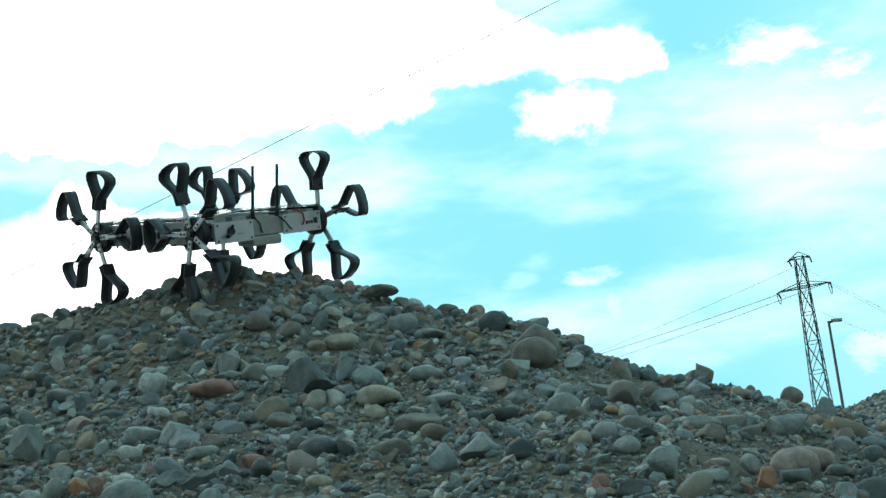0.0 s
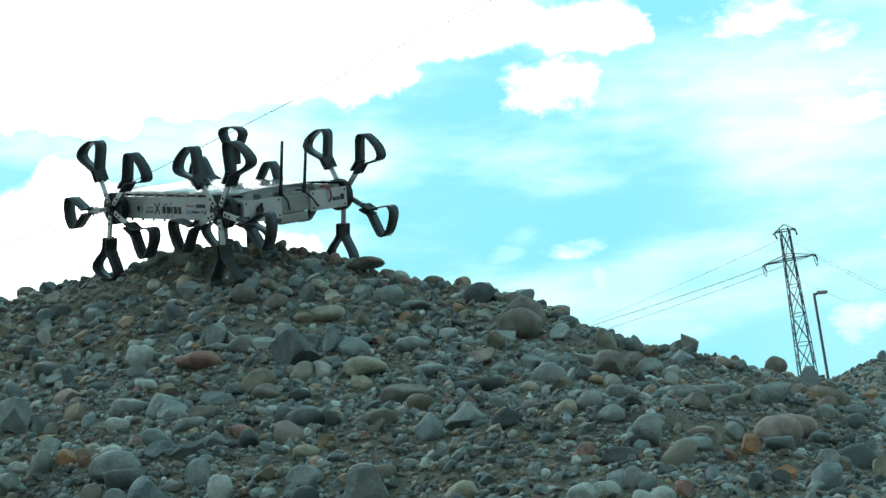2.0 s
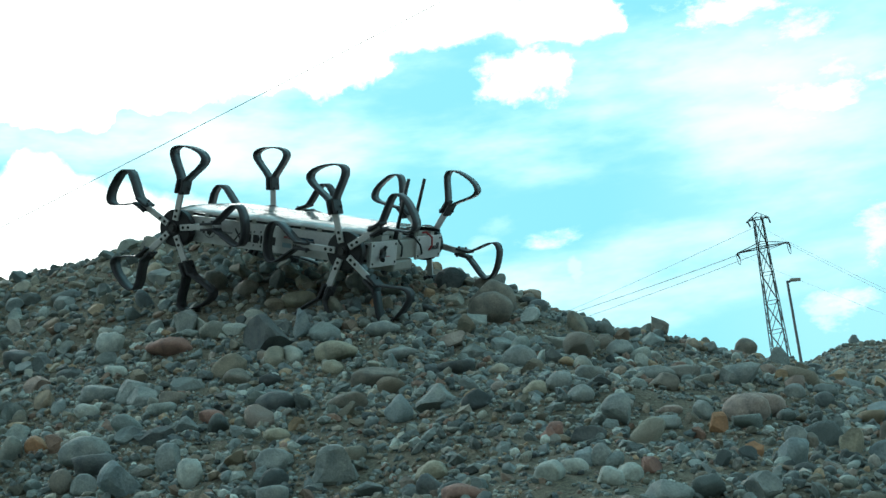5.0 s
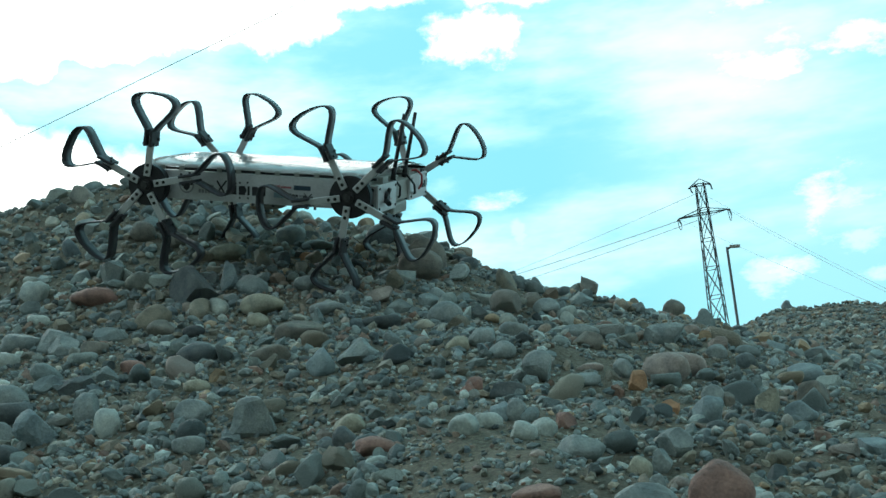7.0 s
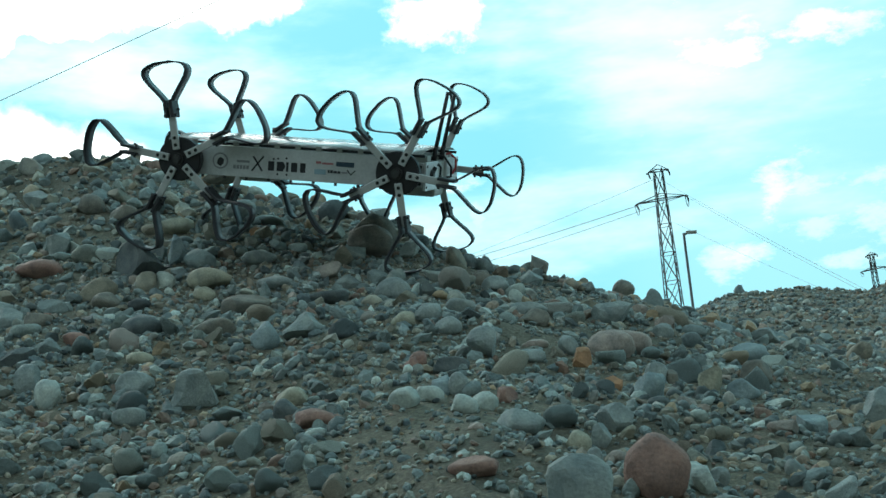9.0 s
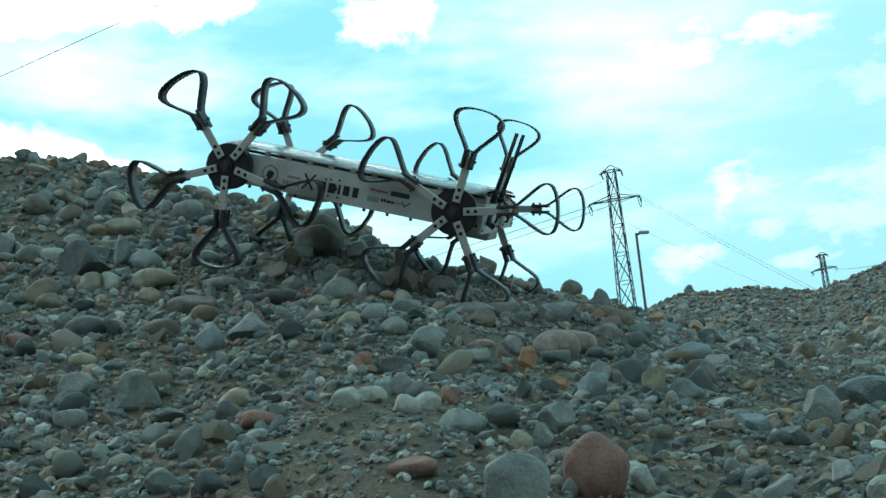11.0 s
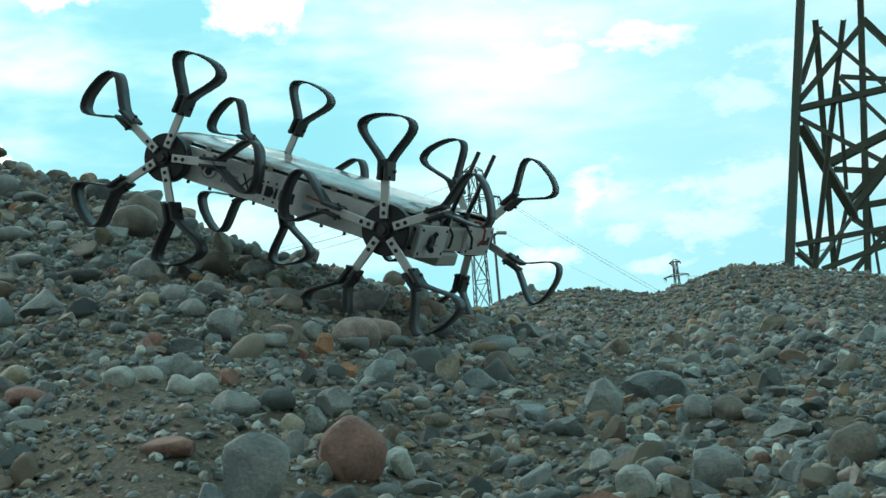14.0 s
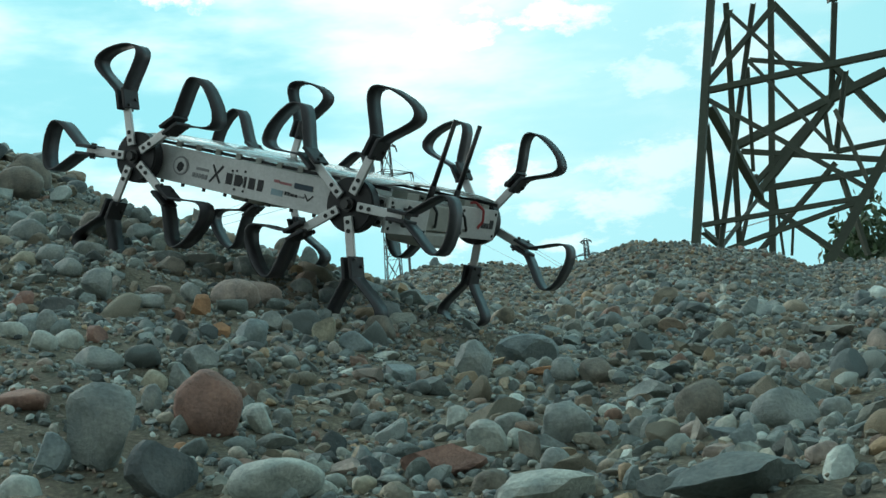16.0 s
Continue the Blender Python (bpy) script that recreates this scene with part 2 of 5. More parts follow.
def film_material():
    m, nt, bsdf = material("glossy_clear_cover")
    bsdf.inputs["Base Color"].default_value = (0.72, 0.75, 0.74, 1)
    bsdf.inputs["Roughness"].default_value = 0.12
    bsdf.inputs["Coat Weight"].default_value = 0.6
    bsdf.inputs["Coat Roughness"].default_value = 0.05
    bump_node(nt, bsdf, noise_node(nt, 9, 3), 0.12, 0.005)
    return m


FILM = film_material()


# ---- mesh helpers ----
def part(name, bm, mat, parent=None, label="", smooth=False):
    """Link a bmesh as one mesh object under parent."""
    me = bpy.data.meshes.new(name)
    bm.normal_update()
    bm.to_mesh(me)
    bm.free()
    if smooth:
        me.shade_smooth()
    me.materials.append(mat)
    ob = new(name, me)
    ob.parent = parent
    if label:
        tagged(ob, label)
    return ob


def box(bm, x0, x1, y0, y1, z0, z1, m=None, bevel=0.0):
    made = bmesh.ops.create_cube(bm, size=1, matrix=Matrix.Translation(((x0 + x1) / 2, (y0 + y1) / 2, (z0 + z1) / 2)) @ Matrix.Diagonal((x1 - x0, y1 - y0, z1 - z0, 1)))
    vs = made["verts"]
    if bevel:
        edges = list({e for v in vs for e in v.link_edges})
        out = bmesh.ops.bevel(bm, geom=edges, offset=bevel, segments=2, profile=0.5, affect="EDGES")
        vs = [v for v in bm.verts if v.is_valid and (v in out["verts"] or v in vs)] if m else vs
    if m is not None:
        bmesh.ops.transform(bm, matrix=m, verts=[v for v in vs if v.is_valid])
    return bm


def rod(bm, a, b, r0, r1=None, n=8):
    a, b = Vector(a), Vector(b)
    d = b - a
    m = Matrix.Translation((a + b) / 2) @ d.to_track_quat("Z", "Y").to_matrix().to_4x4()
    bmesh.ops.create_cone(bm, cap_ends=True, segments=n, radius1=r0, radius2=r0 if r1 is None else r1, depth=d.length, matrix=m)
    return bm


def bar(bm, a, b, w, h):
    """An L-angle between two points."""
    a, b = Vector(a), Vector(b)
    d = b - a
    m = Matrix.Translation((a + b) / 2) @ d.to_track_quat("Z", "Y").to_matrix().to_4x4()
    t = w * 0.14
    for x0, x1, y0, y1 in ((-w / 2, w / 2, -h / 2, -h / 2 + t), (-w / 2, -w / 2 + t, -h / 2 + t, h / 2)):
        bmesh.ops.create_cube(bm, size=1, matrix=m @ Matrix.Translation(((x0 + x1) / 2, (y0 + y1) / 2, 0)) @ Matrix.Diagonal((x1 - x0, y1 - y0, d.length, 1)))
    return bm


def empty(name, m=None):
    ob = new(name)
    ob.empty_display_size = 0.05
    if m is not None:
        ob.matrix_world = m
    return ob


# ---- ground: two gravel heaps with a saddle between, and level land beyond ----
UNIT, BASE = 1.1, 0.45
# azimuths round the start of the walk, and there the crest distance, its rise and the bow of the slope
HEAP_AZ = [-180,-60,-40,-30,-18,-13,-9,-7,-3.5,0,3.5,6,8.5,12,15,18,22,30,40,60,180]
HEAP_R = [5,5.2,5.2,5.2,5.0,4.75,4.62,4.6,4.45,4.3,4.2,4.0,3.95,3.9,3.85,3.8,3.6,3.4,3.4,4,5]
HEAP_EL = [.02,.1,.248,.298,.326,.351,.368,.369,.355,.331,.313,.290,.268,.245,.229,.203,.174,.15,.13,.1,.02]
BOW_AZ = [-12,-8,-3,1,8]
BOW = [1.42,1.4,1.3,1.17,.97]
BACK_AZ = [-180,-40,0,8,12,15,17,19,21.5,22.3,25.5,28,30.5,32,36,60,180]
BACK_EL = [-.05,.05,.1,.17,.22,.236,.246,.246,.238,.236,.250,.242,.232,.217,.21,.1,-.05]
def smooth(t):
    t=np.clip(t,0,1);return t*t*(3-2*t)
def height(x,y):
    r=np.hypot(x,y);az=np.degrees(np.arctan2(x,y))
    rc=np.interp(az,HEAP_AZ,HEAP_R);zc=rc*np.interp(az,HEAP_AZ,HEAP_EL);p=np.interp(az,BOW_AZ,BOW)
    w=.22;s=zc/(rc-1.2);zc=zc+(s*p+.35)*w/4-.015
    u=(r-1.2)/(rc-1.2)
    near=np.where(u>0,zc*np.clip(u,0,1)**p,s*(r-1.2)*.9)
    k=r-rc
    fall=(s*p+.35)*np.where(k<-w,0,np.where(k>w,k,(k+w)**2/(4*w)))-s*p*np.maximum(k,0)*0
    over=np.maximum(k,0)*s*p
    near=near+over-fall
    fe=np.interp(az,BACK_AZ,BACK_EL)-.006;rf=9.2
    z0=.42;fz=rf*fe;v=np.clip((r-3.0)/(rf-3.0),0,1)
    far=np.where(r<3.0,z0-.3*(3.0-r),z0+(fz-z0)*v**1.08)-.3*np.maximum(r-rf,0)
    h=.05
    hill=np.maximum(near,far)+h*.5*np.exp(-np.abs(near-far)/h)
    plain=-.42+1.02*smooth((r-6)/9)
    hill=np.where(r>6,np.maximum(hill,plain),hill)
    return -.42+(hill+.42)*smooth((r-.2)/1.0)


def ground_z(x, y):
    return height(np.asarray(x) / UNIT, np.asarray(y) / UNIT) * UNIT + BASE


def make_ground():
    az = np.concatenate([np.arange(-180, -34, 4.0), np.arange(-34, 46, 0.5), np.arange(46, 180, 4.0)])
    rs = np.concatenate([np.arange(0.1, 0.9, 0.1), np.arange(0.9, 6.5, 0.035), np.arange(6.5, 14, 0.12), np.geomspace(14, 3000, 26)])
    A, Rr = np.meshgrid(np.radians(az), rs)
    x, y = Rr * np.sin(A), Rr * np.cos(A)
    z = ground_z(x, y)
    rough = np.zeros_like(z)
    for i in range(z.shape[0]):
        if rs[i] > 13:
            break
        for j in range(z.shape[1]):
            if -35 < az[j] < 46:
                p = Vector((x[i, j], y[i, j], 0))
                rough[i, j] = 0.035 * noise.noise(p * 2.6) + 0.016 * noise.noise(p * 8.0) + 0.007 * noise.noise(p * 27.0)
    z = z + rough
    n, k = len(az), len(rs)
    verts = np.stack([x, y, z], 2).reshape(-1, 3)
    verts = np.vstack([verts, [[0, 0, float(z[0].mean())]]])
    idx = np.arange(n * k).reshape(k, n)
    a, b = idx[:-1], idx[1:]
    quads = np.stack([a, np.roll(a, -1, 1), np.roll(b, -1, 1), b], 2).reshape(-1, 4)
    faces = [tuple(q) for q in quads[:, ::-1].tolist()] + [(n * k, int(idx[0, (j + 1) % n]), int(idx[0, j]))[::-1] for j in range(n)]
    me = bpy.data.meshes.new("ground")
    me.from_pydata(verts.tolist(), [], faces)
    me.shade_smooth()
    me.materials.append(SOIL)
    ob = new("ground", me)
    return tagged(ob, "grey-brown gritty soil heaped into loose gravel mounds", "ground", kind="structure")


GROUND = make_ground()


def ground_relief(x, y):
    p = Vector((x, y, 0))
    return float(ground_z(x, y)) + 0.035 * noise.noise(p * 2.6) + 0.016 * noise.noise(p * 8.0)


# ---- the rover: x ahead, y to its left, z up, from the middle of its four hubs ----
WHEELBASE, TRACK, LEG = 0.573, 0.576, 0.2485
LOOP = [(0.50, 0.030), (0.58, 0.034), (0.63, 0.060), (0.70, 0.112), (0.78, 0.175), (0.85, 0.222), (0.905, 0.236), (0.95, 0.214), (0.983, 0.150), (0.998, 0.07)]


def strap_band(bm, pts, y0, y1, thick):
    """A band along the points (x, z), as wide as from y0 to y1."""
    k = len(pts)
    rings = []
    for i, (x, z) in enumerate(pts):
        a, b = pts[max(0, i - 1)], pts[min(k - 1, i + 1)]
        t = Vector((b[0] - a[0], 0, b[1] - a[1])).normalized()
        s = Vector((t.z, 0, -t.x)) * thick / 2
        p = Vector((x, 0, z))
        rings.append([bm.verts.new(p + s + Vector((0, y0, 0))), bm.verts.new(p + s + Vector((0, y1, 0))), bm.verts.new(p - s + Vector((0, y1, 0))), bm.verts.new(p - s + Vector((0, y0, 0)))])
    for r, q in zip(rings, rings[1:]):
        for i in range(4):
            bm.faces.new((r[i], r[(i + 1) % 4], q[(i + 1) % 4], q[i]))
    bm.faces.new(rings[0])
    bm.faces.new(rings[-1][::-1])
    bmesh.ops.recalc_face_normals(bm, faces=bm.faces)
    return bm


def loop_points():
    """The outline of one strap, up one side, over the end and down the other, in metres."""
    rows = [(z, x) for z, x in LOOP]
    fine = []
    for (z0, x0), (z1, x1) in zip(rows, rows[1:]):
        for i in range(3):
            f = i / 3
            fine.append((x0 + (x1 - x0) * f, z0 + (z1 - z0) * f))
    fine.append((rows[-1][1], rows[-1][0]))
    soft = [fine[0]]
    for a, b, c in zip(fine, fine[1:], fine[2:]):
        soft.append(((a[0] + 2 * b[0] + c[0]) / 4, (a[1] + 2 * b[1] + c[1]) / 4))
    soft.append(fine[-1])
    right = [(x * LEG, z * LEG) for x, z in soft]
    return right + [(0, LEG)] + [(-x, z) for x, z in right[::-1]]


def wheel(rover, side, hx, phase_seed):
    """One wheel of five spring legs on a black hub; side -1 is the right, +1 the left."""
    rnd = random.Random(phase_seed)
    bm = bmesh.new()
    m = Matrix.Rotation(radians(90), 4, "X")
    bmesh.ops.create_cone(bm, cap_ends=True, segments=40, radius1=0.056, radius2=0.056, depth=0.030, matrix=Matrix.Translation((0, -side * 0.02, 0)) @ m)
    bmesh.ops.bevel(bm, geom=[e for e in bm.edges if e.is_boundary is False and abs(e.calc_face_angle(0)) > 1.0], offset=0.003, segments=2, affect="EDGES")
    w = part("wheel", bm, HUBBLACK, rover, "black round hub with five spring legs")
    w.location = (hx, side * TRACK / 2, 0)
    bm = bmesh.new()
    bmesh.ops.create_cone(bm, cap_ends=True, segments=6, radius1=0.011, radius2=0.010, depth=0.014, matrix=Matrix.Translation((0, side * 0.008, 0)) @ m)
    bmesh.ops.create_cone(bm, cap_ends=True, segments=20, radius1=0.015, radius2=0.015, depth=0.006, matrix=Matrix.Translation((0, side * 0.002, 0)) @ m)
    part("axle_nut", bm, BOLT, w, "dark steel axle nut")
    outline = loop_points()
    for i in range(5):
        turn = Matrix.Rotation(radians(72 * i), 4, "Y")
        lean = Matrix.Rotation(radians(rnd.uniform(-0.4, 0.4)), 4, "Y")
        bm = bmesh.new()
        box(bm, -0.0095, 0.0095, -0.004, 0.004, 0.024, 0.134, None, 0.0015)
        leg = part("leg", bm, ALU, w, "drilled aluminium leg bar")
        leg.matrix_basis = turn @ Matrix.Translation((0, side * 0.002, 0))
        for z in (0.036, 0.054):
            screw = piece("screw", SCREW, w)
            screw.matrix_basis = turn @ Matrix.Translation((0, side * 0.006, z))
        for z in (0.112, 0.126):
            for x in (-0.0135, 0.0135):
                nut = piece("clamp_nut", NUT, w)
                nut.matrix_basis = turn @ lean @ Matrix.Translation((x, 0.012 if z > 0.12 else -0.012, z))
        bm = bmesh.new()
        wob = rnd.uniform(0.96, 1.04)
        shear = rnd.uniform(-0.015, 0.015)
        strap_band(bm, [(x * wob + shear * max(0, z - 0.15), z * rnd.uniform(0.997, 1.0)) for x, z in outline], -0.024, 0.024, 0.0036)
        s = part("strap", bm, STRAP if i % 5 else RUBBER, w, "black looped spring strap with rubber facing", True)
        s.matrix_basis = turn @ lean
        bm = bmesh.new()
        for sx in (-1, 1):
            box(bm, sx * 0.0085 - 0.004, sx * 0.0085 + 0.004, -0.0245, 0.0245, 0.106, 0.152, None, 0.002)
        clamp = part("strap_sleeve", bm, RUBBER, w, "black rubber sleeve over the strap's root")
        clamp.matrix_basis = turn @ lean
    return w


def shared_rod(name, axis, r, depth, n, mat):
    """Mesh data for a small screw or nut, shared by its repeats."""
    bm = bmesh.new()
    bmesh.ops.create_cone(bm, cap_ends=True, segments=n, radius1=r, radius2=r, depth=depth, matrix=Matrix.Rotation(radians(90), 4, axis) if axis else Matrix())
    me = bpy.data.meshes.new(name)
    bm.to_mesh(me)
    bm.free()
    me.materials.append(mat)
    return me


def piece(name, me, parent):
    ob = new(name, me)
    ob.parent = parent
    return ob


SCREW = shared_rod("screw", "X", 0.0046, 0.003, 10, BOLTHOLE)
NUT = shared_rod("clamp_nut", "Y", 0.0036, 0.008, 6, BOLT)
PANELSCREW = shared_rod("panel_screw", "", 0.004, 0.008, 8, BOLT)
PLATEHOLE = shared_rod("plate_hole", "Y", 0.0035, 0.003, 8, BOLTHOLE)


def make_rover():
    rover = empty("lunar_rover", pose(0, 4, 2))
    tagged(rover, "long flat silver rover with four spring-legged wheels descending gravel", "robot")
    hl, hw = WHEELBASE / 2, TRACK / 2 - 0.045
    # long tray
    bm = bmesh.new()
    box(bm, -hl - 0.03, hl + 0.02, -hw + 0.012, hw - 0.012, -0.034, 0.030, None, 0.004)
    part("chassis_tray", bm, ALU, rover, "folded aluminium chassis tray")
    for side in (-1, 1):
        bm = bmesh.new()
        y = side * hw
        box(bm, -hl + 0.01, hl - 0.015, min(y, y - side * 0.004), max(y, y - side * 0.004), -0.037, 0.040, None, 0.001)
        panel = part("side_panel", bm, PANEL, rover, "white printed side panel")
        if side < 0:
            side_print(panel, y - 0.0015)
        for i in range(9):
            screw = piece("panel_screw", PANELSCREW, rover)
            screw.location = (-hl + 0.05 + i * (WHEELBASE - 0.1) / 8, side * (hw - 0.004), -0.040)
        # black strip stands in for the shade in the gap below the cover
        bm = bmesh.new()
        box(bm, -hl - 0.02, hl + 0.06, side * (hw - 0.006) - 0.004, side * (hw - 0.006) + 0.004, 0.042, 0.049, None, 0.001)
        part("gap_shade_strip", bm, HUBBLACK, rover, "black strip standing in for shade under the cover")
        for i in range(10):
            bm = bmesh.new()
            x = -hl + 0.02 + i * 0.055
            box(bm, x, x + 0.014, side * (hw - 0.003) - 0.004, side * (hw - 0.003) + 0.004, 0.0405, 0.0535, None, 0.001)
            part("cable_clip", bm, BEIGE, rover)
        # motor blocks behind the hubs
        for hx in (-hl, hl):
            bm = bmesh.new()
            rod(bm, (hx, side * (TRACK / 2 - 0.03), 0), (hx, side * (hw - 0.08), 0), 0.026, None, 20)
            part("axle_motor", bm, BOLT, rover, "dark cylindrical axle motor")
    # clear bowed cover
    bm = bmesh.new()
    nx, ny = 24, 10
    grid = []
    for i in range(nx + 1):
        row = []
        for j in range(ny + 1):
            u, v = i / nx, j / ny
            x = -hl - 0.035 + u * (WHEELBASE + 0.090)
            y = (-1 + 2 * v) * (hw + 0.004)
            bow = 1 - (2 * v - 1) ** 4
            z = 0.050 + 0.014 * bow + 0.003 * noise.noise(Vector((x * 9, y * 9, 0))) + 0.0012 * noise.noise(Vector((x * 30, y * 30, 3)))
            row.append(bm.verts.new((x, y, z)))
        grid.append(row)
    for i in range(nx):
        for j in range(ny):
            bm.faces.new((grid[i][j], grid[i + 1][j], grid[i + 1][j + 1], grid[i][j + 1]))
    bmesh.ops.solidify(bm, geom=bm.faces[:], thickness=0.003)
    part("top_cover", bm, FILM, rover, "glossy pale clear plastic top cover", True)
    # front: a white plate on either side of a recessed instrument box
    fx = hl + 0.062
    bm = bmesh.new()
    box(bm, hl + 0.02, fx - 0.004, -hw + 0.014, hw - 0.014, -0.030, 0.026, None, 0.003)
    part("instrument_bay", bm, BEIGE, rover, "grey plastic instrument bay at the front")
    for y0, y1, z0, z1, label in ((-hw + 0.002, -hw + 0.170, -0.043, 0.030, "white front plate with a black cable port"), (0.062, hw - 0.004, -0.036, 0.034, "white front plate with small print and wiring")):
        bm = bmesh.new()
        box(bm, fx - 0.0035, fx + 0.0035, y0, y1, z0, z1, None, 0.001)
        plate = part("front_plate", bm, PANEL, rover, label)
        for yy in (y0 + 0.012, y1 - 0.012):
            for z in (z0 + 0.010, z1 - 0.010):
                hole = piece("plate_hole", PLATEHOLE, plate)
                hole.location = (fx + 0.004, yy, z)
        if y0 < 0:
            bm = bmesh.new()
            rod(bm, (fx + 0.002, y0 + 0.068, -0.004), (fx + 0.012, y0 + 0.068, -0.004), 0.015, 0.013, 18)
            rod(bm, (fx + 0.008, y0 + 0.060, -0.014), (fx + 0.022, y0 + 0.040, -0.020), 0.008, 0.007, 10)
            rod(bm, (fx + 0.008, y0 + 0.070, 0.004), (fx + 0.014, y0 + 0.072, 0.018), 0.006, 0.005, 10)
            part("cable_port", bm, HUBBLACK, plate, "black cable port with a stub of cable")
            bm = bmesh.new()
            box(bm, fx + 0.003, fx + 0.0042, y0 + 0.095, y0 + 0.12, -0.016, -0.013)
            part("print_bar", bm, REDINK, plate, "small faded red mark")
        else:
            for k, (a, w) in enumerate(((0.105, 0.010), (0.118, 0.008), (0.129, 0.010), (0.143, 0.018))):
                bm = bmesh.new()
                box(bm, fx + 0.003, fx + 0.0045, y0 + a, y0 + a + w, -0.010, 0.002 if k < 3 else 0.010)
                part("print_bar", bm, INK, plate, "small black printed bar")
    for side in (-1, 1):
        bm = bmesh.new()
        y = side * hw
        box(bm, hl - 0.01, fx - 0.005, min(y, y - side * 0.004), max(y, y - side * 0.004), -0.034, 0.028, None, 0.001)
        cheek = part("end_cheek", bm, ALU, rover, "short aluminium cheek ahead of the hub")
        for x in (0.030, 0.050):
            for z in (-0.024, 0.018):
                screw = piece("pod_screw", SCREW, cheek)
                screw.location = (hl + x, side * (hw + 0.001), z)
    bm = bmesh.new()
    box(bm, hl - 0.03, fx - 0.002, -0.075, 0.055, -0.066, -0.032, None, 0.007)
    part("belly_box", bm, BEIGE, rover, "beige plastic box under the front")
    bm = bmesh.new()
    box(bm, -hl + 0.08, -hl + 0.17, -0.03, 0.09, -0.060, -0.034, None, 0.006)
    part("belly_box", bm, BEIGE, rover, "beige plastic box under the rear")
    bm = bmesh.new()
    for k in range(5):
        box(bm, hl + 0.004 + k * 0.004, hl + 0.0065 + k * 0.004, -hw - 0.006, -hw + 0.02, -0.026, 0.030)
    part("motor_fins", bm, BOLT, rover, "dark ribbed motor block")
    for y, w, z in ((-0.15, 0.05, 0.036), (-0.06, 0.04, 0.034), (0.10, 0.06, 0.038), (0.19, 0.03, 0.035)):
        bm = bmesh.new()
        box(bm, hl + 0.012, hl + 0.05, y, y + w, 0.024, z + 0.008, None, 0.002)
        part("circuit_block", bm, BEIGE, rover, "small pale circuit block on the bay")
    # cables in the bay
    for n, (mat, pts) in enumerate((
        (HUBBLACK, [(0.03, -0.06, 0.035), (0.05, -0.052, 0.034), (0.068, -0.046, 0.012), (0.066, -0.04, -0.012), (0.060, -0.03, -0.020)]),
        (REDWIRE, [(0.04, 0.12, 0.04), (0.06, 0.135, 0.045), (0.074, 0.15, 0.030), (0.074, 0.155, 0.005), (0.066, 0.15, -0.012)]),
        (HUBBLACK, [(0.03, 0.03, 0.04), (0.06, 0.035, 0.040), (0.078, 0.06, 0.010), (0.074, 0.085, -0.016), (0.066, 0.10, -0.020)]),
    )):
        bm = bmesh.new()
        for a, b in zip(pts, pts[1:]):
            rod(bm, (hl + a[0], a[1], a[2]), (hl + b[0], b[1], b[2]), 0.003, None, 8)
        part("cable", bm, mat, rover, "loose thin cable in the front bay")
    # two rod aerials
    for y in (-0.060, 0.050):
        bm = bmesh.new()
        rod(bm, (hl + 0.054, y, 0.060), (hl + 0.078, y - 0.002, 0.212), 0.0056, 0.0050, 12)
        rod(bm, (hl + 0.050, y, 0.030), (hl + 0.055, y, 0.066), 0.0075, 0.0065, 12)
        part("antenna", bm, HUBBLACK, rover, "black rod antenna", True)
    wheels = {}
    for name, side, sx, seed in (("rear_right", -1, -1, 1), ("front_right", -1, 1, 2), ("front_left", 1, 1, 3), ("rear_left", 1, -1, 4)):
        wheels[name] = wheel(rover, side, sx * hl, seed)
    return rover, wheels


